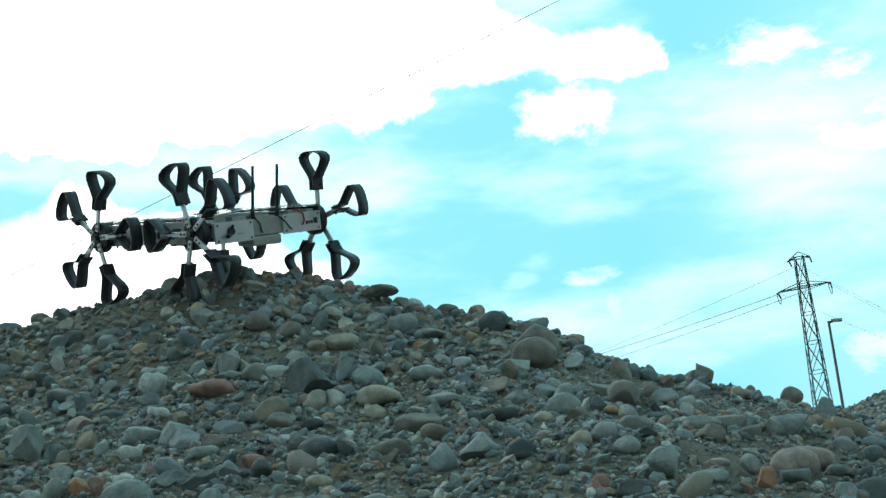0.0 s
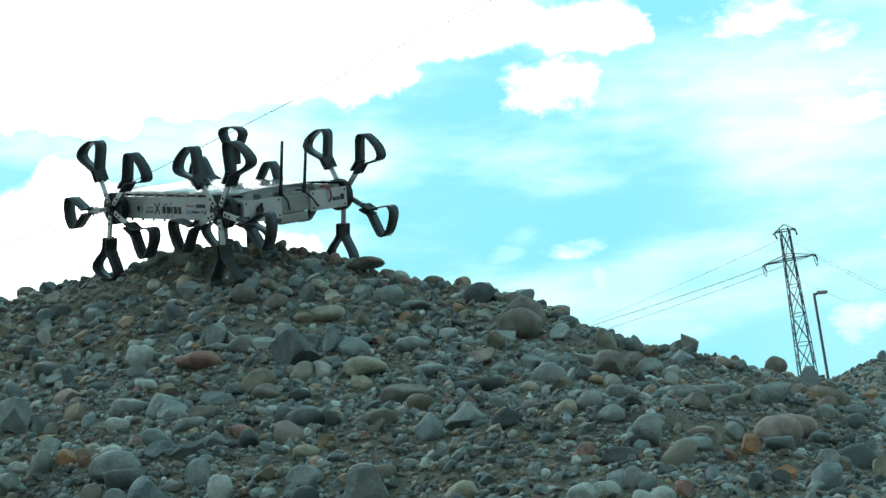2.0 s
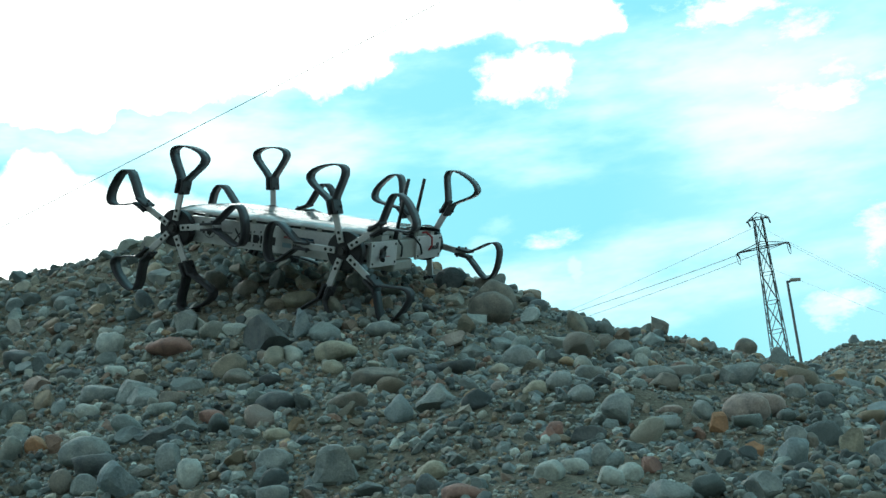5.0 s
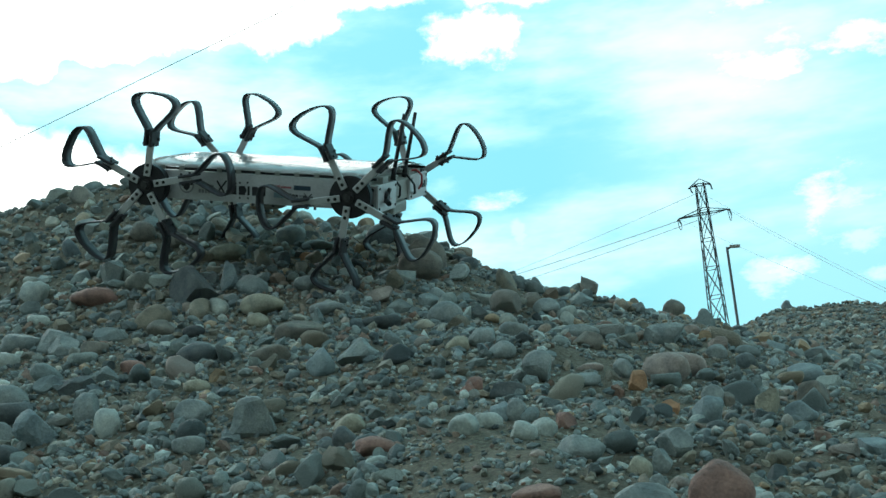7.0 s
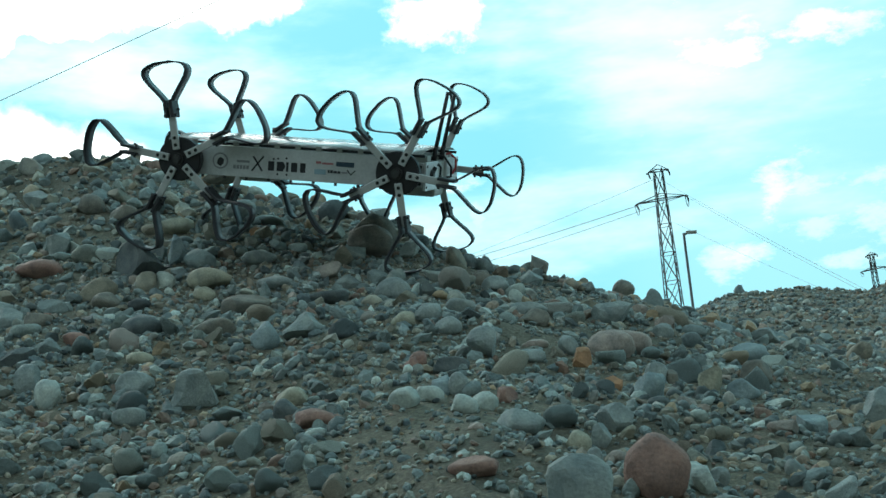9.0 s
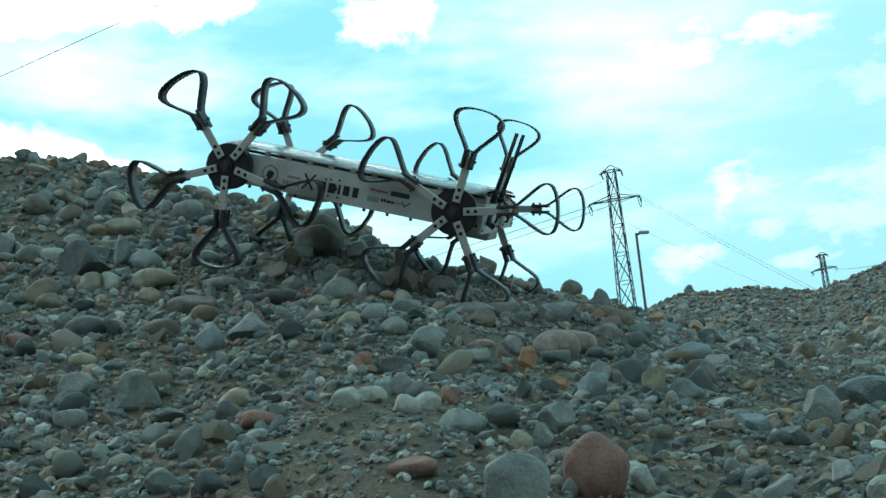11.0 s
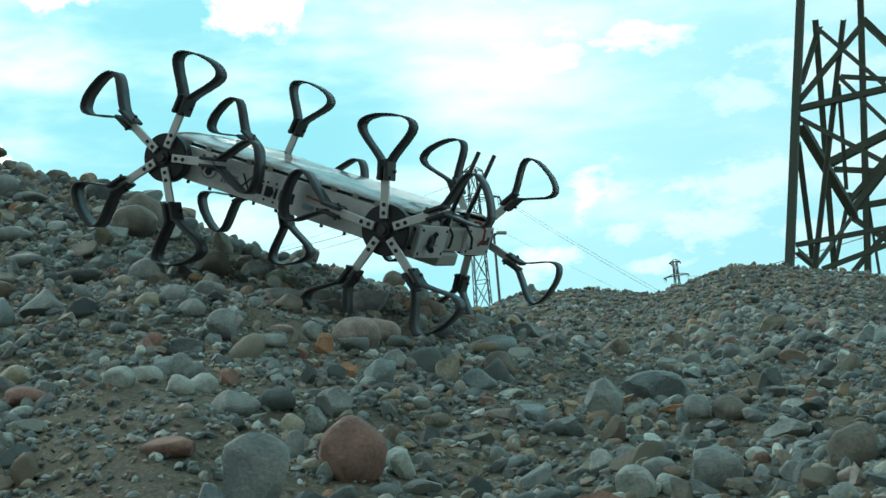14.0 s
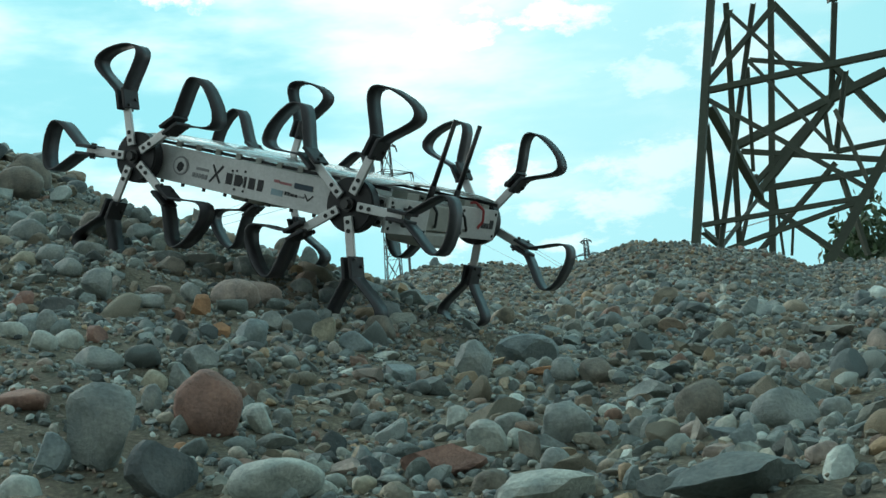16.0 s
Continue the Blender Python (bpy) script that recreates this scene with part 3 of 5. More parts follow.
def side_print(panel, y):
    """The printed marks of the side panel, as plain shapes of their size and colour."""
    bm = bmesh.new()
    m = Matrix.Rotation(radians(90), 4, "X")
    x0 = -WHEELBASE / 2
    bmesh.ops.create_cone(bm, cap_ends=True, segments=28, radius1=0.021, radius2=0.021, depth=0.001, matrix=Matrix.Translation((x0 + 0.098, y, 0.001)) @ m)
    ring = part("round_mark", bm, GREYINK, panel, "round grey printed emblem")
    bm = bmesh.new()
    bmesh.ops.create_cone(bm, cap_ends=True, segments=28, radius1=0.017, radius2=0.017, depth=0.001, matrix=Matrix.Translation((x0 + 0.098, y - 0.0012, 0.001)) @ m)
    part("emblem_field", bm, PANEL, panel)
    bm = bmesh.new()
    bmesh.ops.create_icosphere(bm, subdivisions=1, radius=0.011, matrix=Matrix.Translation((x0 + 0.099, y - 0.002, -0.001)) @ Matrix.Diagonal((1, 0.05, 1.1, 1)))
    part("emblem_figure", bm, INK, panel, "dark printed blot of the emblem")
    bm = bmesh.new()
    for i in range(5):
        box(bm, x0 + 0.133 + i * 0.0088, x0 + 0.1395 + i * 0.0088, y, y + 0.001, -0.017, -0.007)
    part("small_bars", bm, GREYINK, panel, "small grey printed bars")
    bm = bmesh.new()
    box(bm, x0 + 0.142, x0 + 0.176, y, y + 0.001, 0.000, 0.006)
    part("small_bars", bm, GREYINK, panel, "small pale printed bar")
    # large cross stroke and five blocks with dots
    bm = bmesh.new()
    for ang, length in ((38, 0.050), (-34, 0.044)):
        box(bm, -0.0022, 0.0022, 0, 0.001, -length / 2, length / 2, Matrix.Translation((x0 + 0.198, y, 0.000)) @ Matrix.Rotation(radians(ang), 4, "Y"))
    part("cross_mark", bm, INK, panel, "black printed cross stroke")
    bm = bmesh.new()
    for xs, w in ((0.226, 0.016), (0.249, 0.018), (0.274, 0.006), (0.287, 0.016), (0.311, 0.014)):
        box(bm, x0 + xs, x0 + xs + w, y, y + 0.001, -0.016, 0.008)
    part("large_bars", bm, INK, panel, "large black printed bars")
    bm = bmesh.new()
    for x, z in ((0.252, 0.016), (0.274, 0.018), (0.252, -0.024), (0.276, -0.024), (0.240, 0.014)):
        bmesh.ops.create_cone(bm, cap_ends=True, segments=12, radius1=0.0028, radius2=0.0028, depth=0.001, matrix=Matrix.Translation((x0 + x, y, z)) @ m)
    bmesh.ops.create_cone(bm, cap_ends=True, segments=16, radius1=0.0095, radius2=0.0095, depth=0.0012, matrix=Matrix.Translation((x0 + 0.262, y, -0.003)) @ m)
    part("print_dots", bm, INK, panel, "black printed dots")
    for mat, spans in (
        (REDINK, [(0.352, 0.366, 0.010, 0.016), (0.368, 0.398, 0.009, 0.014)]),
        (BLUEINK, [(0.349, 0.379, -0.017, -0.004)]),
        (NAVYINK, [(0.405, 0.452, 0.006, 0.018)]),
        (INK, [(0.384, 0.389, -0.012, -0.004), (0.391, 0.397, -0.012, -0.004), (0.399, 0.408, -0.012, -0.006), (0.410, 0.417, -0.012, -0.006)]),
        (GREYINK, [(0.420, 0.436, -0.011, -0.007)]),
    ):
        bm = bmesh.new()
        for a, b, z0, z1 in spans:
            box(bm, x0 + a, x0 + b, y, y + 0.001, z0, z1)
        part("sponsor_bars", bm, mat, panel, "small printed label bars")
    bm = bmesh.new()
    for xs, ang in ((0.440, -38), (0.450, 45)):
        box(bm, -0.0012, 0.0012, 0, 0.001, -0.009, 0.009, Matrix.Translation((x0 + xs, y, -0.008)) @ Matrix.Rotation(radians(ang), 4, "Y"))
    part("tick_mark", bm, INK, panel, "black printed tick")


ROVER_OB, WHEELS = make_rover()


# ---- power line, lamp and tree beyond the heaps ----
PLAIN_Z = 0.6 * UNIT + BASE


def lattice(mat, parent, m, legs_w, brace_w, w0, w1, h, panels):
    """A square tapered lattice mast standing on z = 0 of m, w0 wide below and w1 above."""
    def corner(k, z):
        w = (w0 + (w1 - w0) * z / h) / 2
        sx, sy = ((-1, -1), (1, -1), (1, 1), (-1, 1))[k]
        return m @ Vector((sx * w, sy * w, z))

    levels = [h * i / panels for i in range(panels + 1)]
    for k in range(4):
        bm = bmesh.new()
        bar(bm, corner(k, 0), corner(k, h), legs_w, legs_w)
        part("leg", bm, mat, parent)
    web = bmesh.new()
    for i, (z0, z1) in enumerate(zip(levels, levels[1:])):
        for k in range(4):
            j = (k + 1) % 4
            bar(web, corner(k, z0), corner(j, z1), brace_w, brace_w)
            bar(web, corner(j, z0), corner(k, z1), brace_w, brace_w)
            if i:
                bar(web, corner(k, z0), corner(j, z0), brace_w, brace_w)
    tagged(part("lattice_web", web, mat, parent), kind="stuff")


def far_pylon(label, base_at, top_z, arm_w, yaw, thick):
    tower = empty("power_pylon", Matrix.Translation(base_at))
    tagged(tower, label, "pylon")
    h = top_z - base_at[2]
    m = Matrix.Rotation(radians(yaw), 4, "Z")
    lattice(PYLONSTEEL, tower, m, thick, thick * 0.6, arm_w * 0.62, arm_w * 0.17, h, 16)
    za = h - arm_w * 0.62
    for z, w in ((za, arm_w), (h - 0.1, arm_w * 0.4)):
        bm = bmesh.new()
        for sy in (-0.3, 0.3):
            bar(bm, m @ Vector((-w / 2, 0, z)), m @ Vector((0, sy, z + 0.05)), thick, thick)
            bar(bm, m @ Vector((w / 2, 0, z)), m @ Vector((0, sy, z + 0.05)), thick, thick)
        bar(bm, m @ Vector((-w / 2, 0, z)), m @ Vector((0, 0, z + 0.5)), thick * 0.8, thick * 0.8)
        bar(bm, m @ Vector((w / 2, 0, z)), m @ Vector((0, 0, z + 0.5)), thick * 0.8, thick * 0.8)
        part("crossarm", bm, PYLONSTEEL, tower, "steel crossarm")
        for sx in (-1, 1):
            for sy in (-1, 1):
                bm = bmesh.new()
                a = m @ Vector((sx * w / 2, 0, z - 0.05))
                b = m @ Vector((sx * w / 2 * 0.98, sy * arm_w * 0.16, z - 0.28))
                for i in range(7):
                    p = a.lerp(b, (i + 0.5) / 7)
                    q = a.lerp(b, (i + 1.0) / 7)
                    rod(bm, p, q, thick * 0.9, thick * 0.55, 8)
                part("insulator", bm, GLASSBROWN, tower, "brown insulator string")
            if w == arm_w:
                bm = bmesh.new()
                pts = [m @ Vector((sx * w / 2 * 0.98, arm_w * 0.16 * math.cos(math.pi * i / 10), z - 0.28 - 0.55 * math.sin(math.pi * i / 10))) for i in range(11)]
                for a, b in zip(pts, pts[1:]):
                    rod(bm, a, b, 0.025, None, 6)
                part("jumper_wire", bm, WIRE, tower, "looping jumper wire")
    return tower


def wire(a, b, sag, r, label):
    a, b = Vector(a), Vector(b)
    bm = bmesh.new()
    k = 40
    pts = [a.lerp(b, i / k) - Vector((0, 0, 4 * sag * (i / k) * (1 - i / k))) for i in range(k + 1)]
    rings = []
    for i, p in enumerate(pts):
        d = (pts[min(k, i + 1)] - pts[max(0, i - 1)]).normalized()
        s = d.cross(Vector((0, 0, 1))).normalized()
        u = s.cross(d)
        rings.append([bm.verts.new(p + (s * math.cos(t) + u * math.sin(t)) * r) for t in (0, 1.2566, 2.5133, 3.7699, 5.0265)])
    for p, q in zip(rings, rings[1:]):
        for i in range(5):
            bm.faces.new((p[i], p[(i + 1) % 5], q[(i + 1) % 5], q[i]))
    ob = part("power_wire", bm, WIRE, None, "", True)
    return tagged(ob, label, "wire", "wires of the power line")


def street_lamp(base_at, top_z, label, thick=0.10):
    lamp = empty("street_lamp", Matrix.Translation(base_at))
    tagged(lamp, label, "street lamp", "street lamps")
    h = top_z - base_at[2]
    bm = bmesh.new()
    rod(bm, (0, 0, 0), (0, 0, h), thick, thick * 0.6, 12)
    part("pole", bm, PYLONSTEEL, lamp, "tapered steel pole", True)
    bm = bmesh.new()
    rod(bm, (0, 0, h - 0.08), (0.18, 0, h), thick * 0.6, thick * 0.5, 8)
    part("arm", bm, PYLONSTEEL, lamp)
    bm = bmesh.new()
    box(bm, 0.12, 0.62, -0.10, 0.10, h - 0.04, h + 0.09, None, 0.03)
    part("lamp_head", bm, BEIGE, lamp, "unlit grey lamp head")
    return lamp


TOWER_FRONT = [
    (-5.21, 12.12, -0.80, 12.17, 0.15), (-5.22, 12.33, -3.33, 14.15, 0.13), (-5.26, 11.86, -1.59, 8.60, 0.12), (-5.72, 8.49, -1.60, 8.50, 0.11),
    (-5.17, 7.75, -1.94, 8.42, 0.11), (-3.04, 6.71, -1.17, 9.50, 0.22), (-1.82, 11.91, -2.32, 9.78, 0.11), (-2.18, 10.90, -1.59, 8.60, 0.12),
    (-4.52, 14.28, -2.27, 11.07, 0.11), (-4.14, 12.73, -2.29, 9.78, 0.10), (-3.85, 14.35, -5.34, 7.83, 0.11), (-0.80, 12.17, 0.80, 12.17, 0.15),
    (-3.04, 6.71, -5.20, 3.40, 0.22), (-1.17, 9.50, 0.0, 12.15, 0.22), (-6.70, 3.40, 0.0, 3.40, 0.15),
]
TOWER_SIDE = [
    (-4.46, 12.11, 3.84, 11.71, 0.24), (-4.60, 11.53, -2.51, 8.80, 0.15), (-2.46, 15.66, 0.48, 9.29, 0.17), (-4.74, 8.68, -2.11, 8.81, 0.13),
    (-2.35, 8.81, 3.04, 11.42, 0.15), (1.13, 15.01, 2.45, 12.15, 0.12), (-1.71, 15.78, -4.23, 13.25, 0.12), (-6.70, 3.40, 6.70, 3.40, 0.15),
    (-2.51, 8.80, -0.40, 3.40, 0.15),
]
TOWER_BACK = [
    (-6.27, 13.90, -1.19, 15.37, 0.25), (-6.06, 13.71, -1.64, 12.61, 0.16), (-5.75, 12.39, -1.68, 12.34, 0.18), (-5.84, 12.18, -3.00, 14.77, 0.22),
    (-4.33, 18.26, -1.44, 13.83, 0.20), (-5.77, 12.08, -2.76, 9.22, 0.17), (-6.03, 10.38, -3.18, 12.80, 0.15), (-5.33, 16.61, -2.66, 15.81, 0.13),
    (-3.08, 13.15, -1.54, 13.18, 0.15), (-3.10, 12.51, -2.67, 9.74, 0.15), (-3.26, 14.46, -3.26, 13.18, 0.15), (-3.95, 9.41, -2.20, 9.17, 0.15),
    (-2.48, 17.89, -3.08, 14.79, 0.25), (-5.92, 12.48, -3.80, 14.20, 0.16), (-5.19, 12.71, -5.25, 10.16, 0.09), (-4.85, 11.01, -5.03, 10.13, 0.11),
    (-3.00, 14.77, -2.61, 15.52, 0.14), (-5.73, 12.90, -6.64, 10.57, 0.15), (-6.70, 3.40, 0.0, 3.40, 0.15), (-2.48, 17.89, -2.30, 20.0, 0.25),
]


def big_tower():
    """A square steel tower whose faces lean in; the braces of each half face are given, the other half mirrors them."""
    at = polar(36.7, 0, 40.8)
    at.z = PLAIN_Z
    tower = empty("lattice_tower", Matrix.Translation(at) @ Matrix.Rotation(radians(-36.7), 4, "Z"))
    tagged(tower, "huge green-grey steel lattice tower of a power line", "pylon")
    top = 42.0

    def half(z):
        return 7.257 - 0.1506 * z

    for sx in (-1, 1):
        for sy in (-1, 1):
            bm = bmesh.new()
            rod(bm, (sx * (half(0) - 0.12), sy * half(0), 0), (sx * (half(top) - 0.12), sy * half(top), top), 0.15, 0.11, 4)
            part("leg", bm, TOWERSTEEL, tower, "thick steel corner leg")

    def member(name, a, b, w):
        bm = bmesh.new()
        bar(bm, a, b, w, w)
        part(name, bm, TOWERSTEEL, tower)

    for x0, z0, x1, z1, w in TOWER_FRONT:
        for sx in (1, -1):
            member("brace", (sx * x0, -half(z0), z0), (sx * x1, -half(z1), z1), w)
    for x0, z0, x1, z1, w in TOWER_BACK:
        for sx in (1, -1):
            member("brace", (sx * x0, half(z0), z0), (sx * x1, half(z1), z1), w)
    for y0, z0, y1, z1, w in TOWER_SIDE:
        for sx in (1, -1):
            member("brace", (-sx * half(z0), y0, z0), (-sx * half(z1), y1, z1), w)
    # crossed bays above, narrowing to the peak
    levels = [19.0, 24.5, 29.0, 33.0, 36.5, 39.5, 42.0]
    for z0, z1 in zip(levels, levels[1:]):
        for k in range(4):
            turn = Matrix.Rotation(radians(90 * k), 3, "Z")
            a, b = half(z0), half(z1)
            member("brace", turn @ Vector((-a, -a, z0)), turn @ Vector((b, -b, z1)), 0.13)
            member("brace", turn @ Vector((a, -a, z0)), turn @ Vector((-b, -b, z1)), 0.13)
            member("crossbar", turn @ Vector((-a, -a, z0)), turn @ Vector((a, -a, z0)), 0.13)
    for z, w in ((33.5, 7.5), (39.8, 5.5)):
        for sx in (-1, 1):
            bm = bmesh.new()
            for sy in (-1, 1):
                bar(bm, (sx * half(z), sy * half(z), z), (sx * w, 0, z), 0.12, 0.12)
                bar(bm, (sx * half(z + 1.2), sy * half(z + 1.2), z + 1.2), (sx * w, 0, z), 0.10, 0.10)
            part("crossarm", bm, TOWERSTEEL, tower, "steel crossarm high on the tower")
    return tower


def leafy_tree(at, h, spread, seed, label):
    rnd = random.Random(seed)
    tree = empty("tree", Matrix.Translation(at))
    tagged(tree, label, "tree")
    bm = bmesh.new()
    rod(bm, (0, 0, 0), (0.15, 0, h * 0.55), h * 0.03, h * 0.016, 10)
    tips = []
    for i in range(11):
        a = rnd.uniform(0, 6.283)
        z0 = h * rnd.uniform(0.28, 0.55)
        tip = Vector((math.cos(a) * spread * rnd.uniform(0.3, 0.9), math.sin(a) * spread * rnd.uniform(0.3, 0.9), h * rnd.uniform(0.55, 0.97)))
        rod(bm, (0.1, 0, z0), tip, h * 0.012, h * 0.004, 6)
        tips.append(tip)
    part("trunk", bm, BARK, tree, "grey-brown trunk with limbs")
    verts, faces = [], []
    for tip in tips * 3:
        c = tip + Vector([rnd.gauss(0, spread * 0.16) for _ in range(3)])
        for _ in range(130):
            p = c + Vector([rnd.gauss(0, spread * 0.15) for _ in range(3)])
            q = Euler([rnd.uniform(0, 6.28) for _ in range(3)]).to_matrix()
            s = h * 0.011 * rnd.uniform(0.7, 1.5)
            n = len(verts)
            verts += [p + q @ Vector(v) * s for v in ((-1.4, 0, 0), (0, -0.7, 0.2), (1.4, 0, 0), (0, 0.7, 0.2))]
            faces.append((n, n + 1, n + 2, n + 3))
    me = bpy.data.meshes.new("crown")
    me.from_pydata([tuple(v) for v in verts], [], faces)
    me.materials.append(LEAF)
    crown = new("crown", me)
    crown.parent = tree
    tagged(crown, "loose crown of dark green leaves")
    return tree


def on_plain(az, dist):
    p = polar(az, 0, dist)
    p.z = PLAIN_Z
    return p


far_pylon("slender dark steel lattice pylon with one crossarm", on_plain(14.55, 100), polar(14.55, 0.345, 100).z, 3.7, -25, 0.068)
far_pylon("small distant steel lattice pylon", on_plain(22.35, 240), polar(22.35, 0.2615, 240).z, 4.1, -40, 0.12)
street_lamp(on_plain(15.28, 66), polar(15.28, 0.2950, 66).z, "tall unlit street lamp beside the pylon", 0.10)
street_lamp(on_plain(10.0, 150), polar(10.0, 0.263, 150).z, "small distant unlit street lamp", 0.12)
big_tower()
leafy_tree(on_plain(34.0, 62), 13.4, 3.6, 5, "green bushy tree behind the steel tower")

def run_down(a, b):
    """The point where the line from a through b comes to the level land."""
    k = (a.z - PLAIN_Z) / (a.z - b.z)
    return a + (b - a) * k


ARM_L, ARM_R, TOP = polar(13.6, 0.320, 100), polar(15.5, 0.323, 100), polar(14.5, 0.339, 100)
LEFTWARD, RIGHTWARD = "dark slack power wire running off from a pylon", "thin grey power wire running down from a pylon"
wire(ARM_L, polar(-2.0, 0.267, 190), 0.8, 0.024, LEFTWARD)
wire(ARM_R, polar(-1.0, 0.262, 190), 0.8, 0.020, LEFTWARD)
wire(TOP, polar(-2.0, 0.255, 190), 0.8, 0.014, LEFTWARD)
wire(ARM_R, run_down(ARM_R, polar(20.0, 0.267, 74)), 0.5, 0.009, RIGHTWARD)
wire(TOP, run_down(TOP, polar(20.0, 0.270, 72)), 0.5, 0.008, RIGHTWARD)
wire(ARM_L, run_down(ARM_L, polar(19.0, 0.2635, 74)), 0.5, 0.007, RIGHTWARD)
LINE_A, LINE_B = polar(-17.75, 0.371, 60), polar(5.77, 0.583, 55)
wire(LINE_B + (LINE_B - LINE_A) * 1.2, run_down(LINE_B, LINE_A), 0.2, 0.015, "single thin wire high over the gravel heap")
wire(polar(22.35, 0.252, 240), polar(31, 0.262, 60), 1.0, 0.03, "thin wire between the far pylons")


# ---- stones ----
def rock_shape(seed, level, cuts, flat):
    """Vertices and triangles of a rounded stone, worn to facets by cuts, about 1 in radius."""
    rnd = np.random.RandomState(seed)
    bm = bmesh.new()
    bmesh.ops.create_icosphere(bm, subdivisions=level, radius=1)
    bm.verts.ensure_lookup_table()
    v = np.array([q.co[:] for q in bm.verts])
    f = np.array([[q.index for q in t.verts] for t in bm.faces])
    bm.free()
    for _ in range(cuts):
        n = rnd.normal(size=3)
        n /= np.linalg.norm(n)
        d = rnd.uniform(0.55, 0.85) if cuts < 7 else rnd.uniform(0.40, 0.74)
        over = np.maximum(v @ n - d, 0)
        v = v - over[:, None] * n * (rnd.uniform(0.75, 1.0) if cuts < 7 else 1.0)
    off = rnd.uniform(0, 50, 3)
    amp = 0.16 if cuts < 7 else 0.085
    for i in range(len(v)):
        p = Vector(v[i] * 1.1 + off)
        v[i] *= 1 + amp * noise.noise(p) + amp * 0.32 * noise.noise(p * 3.1) + 0.018 * noise.noise(p * 7.0)
    if cuts >= 7:
        v = v / np.abs(v).max()
    v *= np.array([rnd.uniform(0.95, 1.45), rnd.uniform(0.75, 1.05), flat * rnd.uniform(0.8, 1.2)])
    return v, f


def euler_matrices(ax, ay, az):
    c, s = np.cos, np.sin
    o, z = np.ones_like(ax), np.zeros_like(ax)
    X = np.stack([o, z, z, z, c(ax), -s(ax), z, s(ax), c(ax)], 1).reshape(-1, 3, 3)
    Y = np.stack([c(ay), z, s(ay), z, o, z, -s(ay), z, c(ay)], 1).reshape(-1, 3, 3)
    Z = np.stack([c(az), -s(az), z, s(az), c(az), z, z, z, o], 1).reshape(-1, 3, 3)
    return Y @ X @ Z


def mesh_from(name, verts, tris, mat, soft=None):
    me = bpy.data.meshes.new(name)
    me.vertices.add(len(verts))
    me.vertices.foreach_set("co", np.ascontiguousarray(verts, dtype=np.float32).ravel())
    me.loops.add(tris.size)
    me.loops.foreach_set("vertex_index", np.ascontiguousarray(tris, dtype=np.int32).ravel())
    me.polygons.add(len(tris))
    me.polygons.foreach_set("loop_start", np.arange(0, tris.size, 3, dtype=np.int32))
    me.update(calc_edges=True)
    me.validate()
    me.polygons.foreach_set("use_smooth", np.ones(len(tris), bool) if soft is None else soft)
    me.materials.append(mat)
    return me


BIG = [rock_shape(10 + i, 3, (5, 11, 14, 8, 16, 7, 12, 3)[i % 8], (0.68, 0.85, 0.95, 0.7, 0.8, 0.9, 0.72, 0.8)[i % 8]) for i in range(24)]
MID = [rock_shape(60 + i, 2, (4, 10, 8, 13)[i % 4], (0.68, 0.85, 0.95, 0.75)[i % 4]) for i in range(20)]
TINY = [rock_shape(90 + i, 1, 3, 0.7) for i in range(10)]
BIG_SOFT = [i % 8 in (0, 3, 7) for i in range(24)]
MID_SOFT = [i % 4 == 0 for i in range(20)]
TINY_SOFT = [False] * 10

# known stones, each of its own: place, half width, half height, colour, number of facets
PLACED = []


def rock(x, y, w, h, colour, cuts, label, turn=0.0, tilt=0.0, centre=None):
    v, f = rock_shape(int(abs(x * 977 + y * 3571)) % 9999, 3, cuts, 1.0)
    v = v / np.abs(v).max(0) * np.array([w, w * 0.8, h])
    key = "rock_%.2f_%.2f_%.2f" % colour
    mat = bpy.data.materials.get(key) or rock_material(key, colour)
    ob = new("rock", mesh_from("rock", v, f, mat, np.full(len(f), cuts < 7)))
    if len(label.split()) < 4:
        label += " lying in gravel"
    z = ground_relief(x, y) + h * (0.42 if h < w else 0.62) if centre is None else centre
    ob.matrix_world = pose(x, y, z, tilt, tilt * 0.5, turn)
    PLACED.append((x, y, max(w, h)))
    return tagged(ob, label, "rock", "large stones on the heap")


SLATE, WHITE, COAL = (0.13, 0.145, 0.145), (0.50, 0.50, 0.47), (0.045, 0.047, 0.05)
GREY, BLUE, DARK, PALE = (0.22, 0.225, 0.22), (0.19, 0.215, 0.225), (0.10, 0.105, 0.108), (0.36, 0.36, 0.34)
BROWN, RUST, PINK, TAN, RED = (0.17, 0.145, 0.125), (0.34, 0.175, 0.10), (0.31, 0.235, 0.21), (0.30, 0.26, 0.205), (0.25, 0.135, 0.112)
rock(0.447, 1.654, 0.040, 0.042, RED, 6, "red-brown angular stone lying in gravel", -8, -2)
rock(0.323, 1.460, 0.035, 0.051, GREY, 8, "grey upright angular stone lying in gravel", -6, 9)
rock(0.374, 1.371, 0.037, 0.036, DARK, 8, "dark grey angular stone lying in gravel", 5, -2)
rock(0.467, 1.330, 0.045, 0.024, PALE, 5, "pale grey rounded stone lying in gravel", 5, -1)
rock(0.648, 1.441, 0.048, 0.022, RED, 9, "red-brown flat angular stone lying in gravel", -12, 3)
rock(0.647, 1.132, 0.045, 0.023, PALE, 9, "pale grey angular stone lying in gravel", -6, -2)
rock(0.734, 0.988, 0.060, 0.023, SLATE, 12, "large dark slate-grey flat angular stone half sunk in gravel", 8, 3)
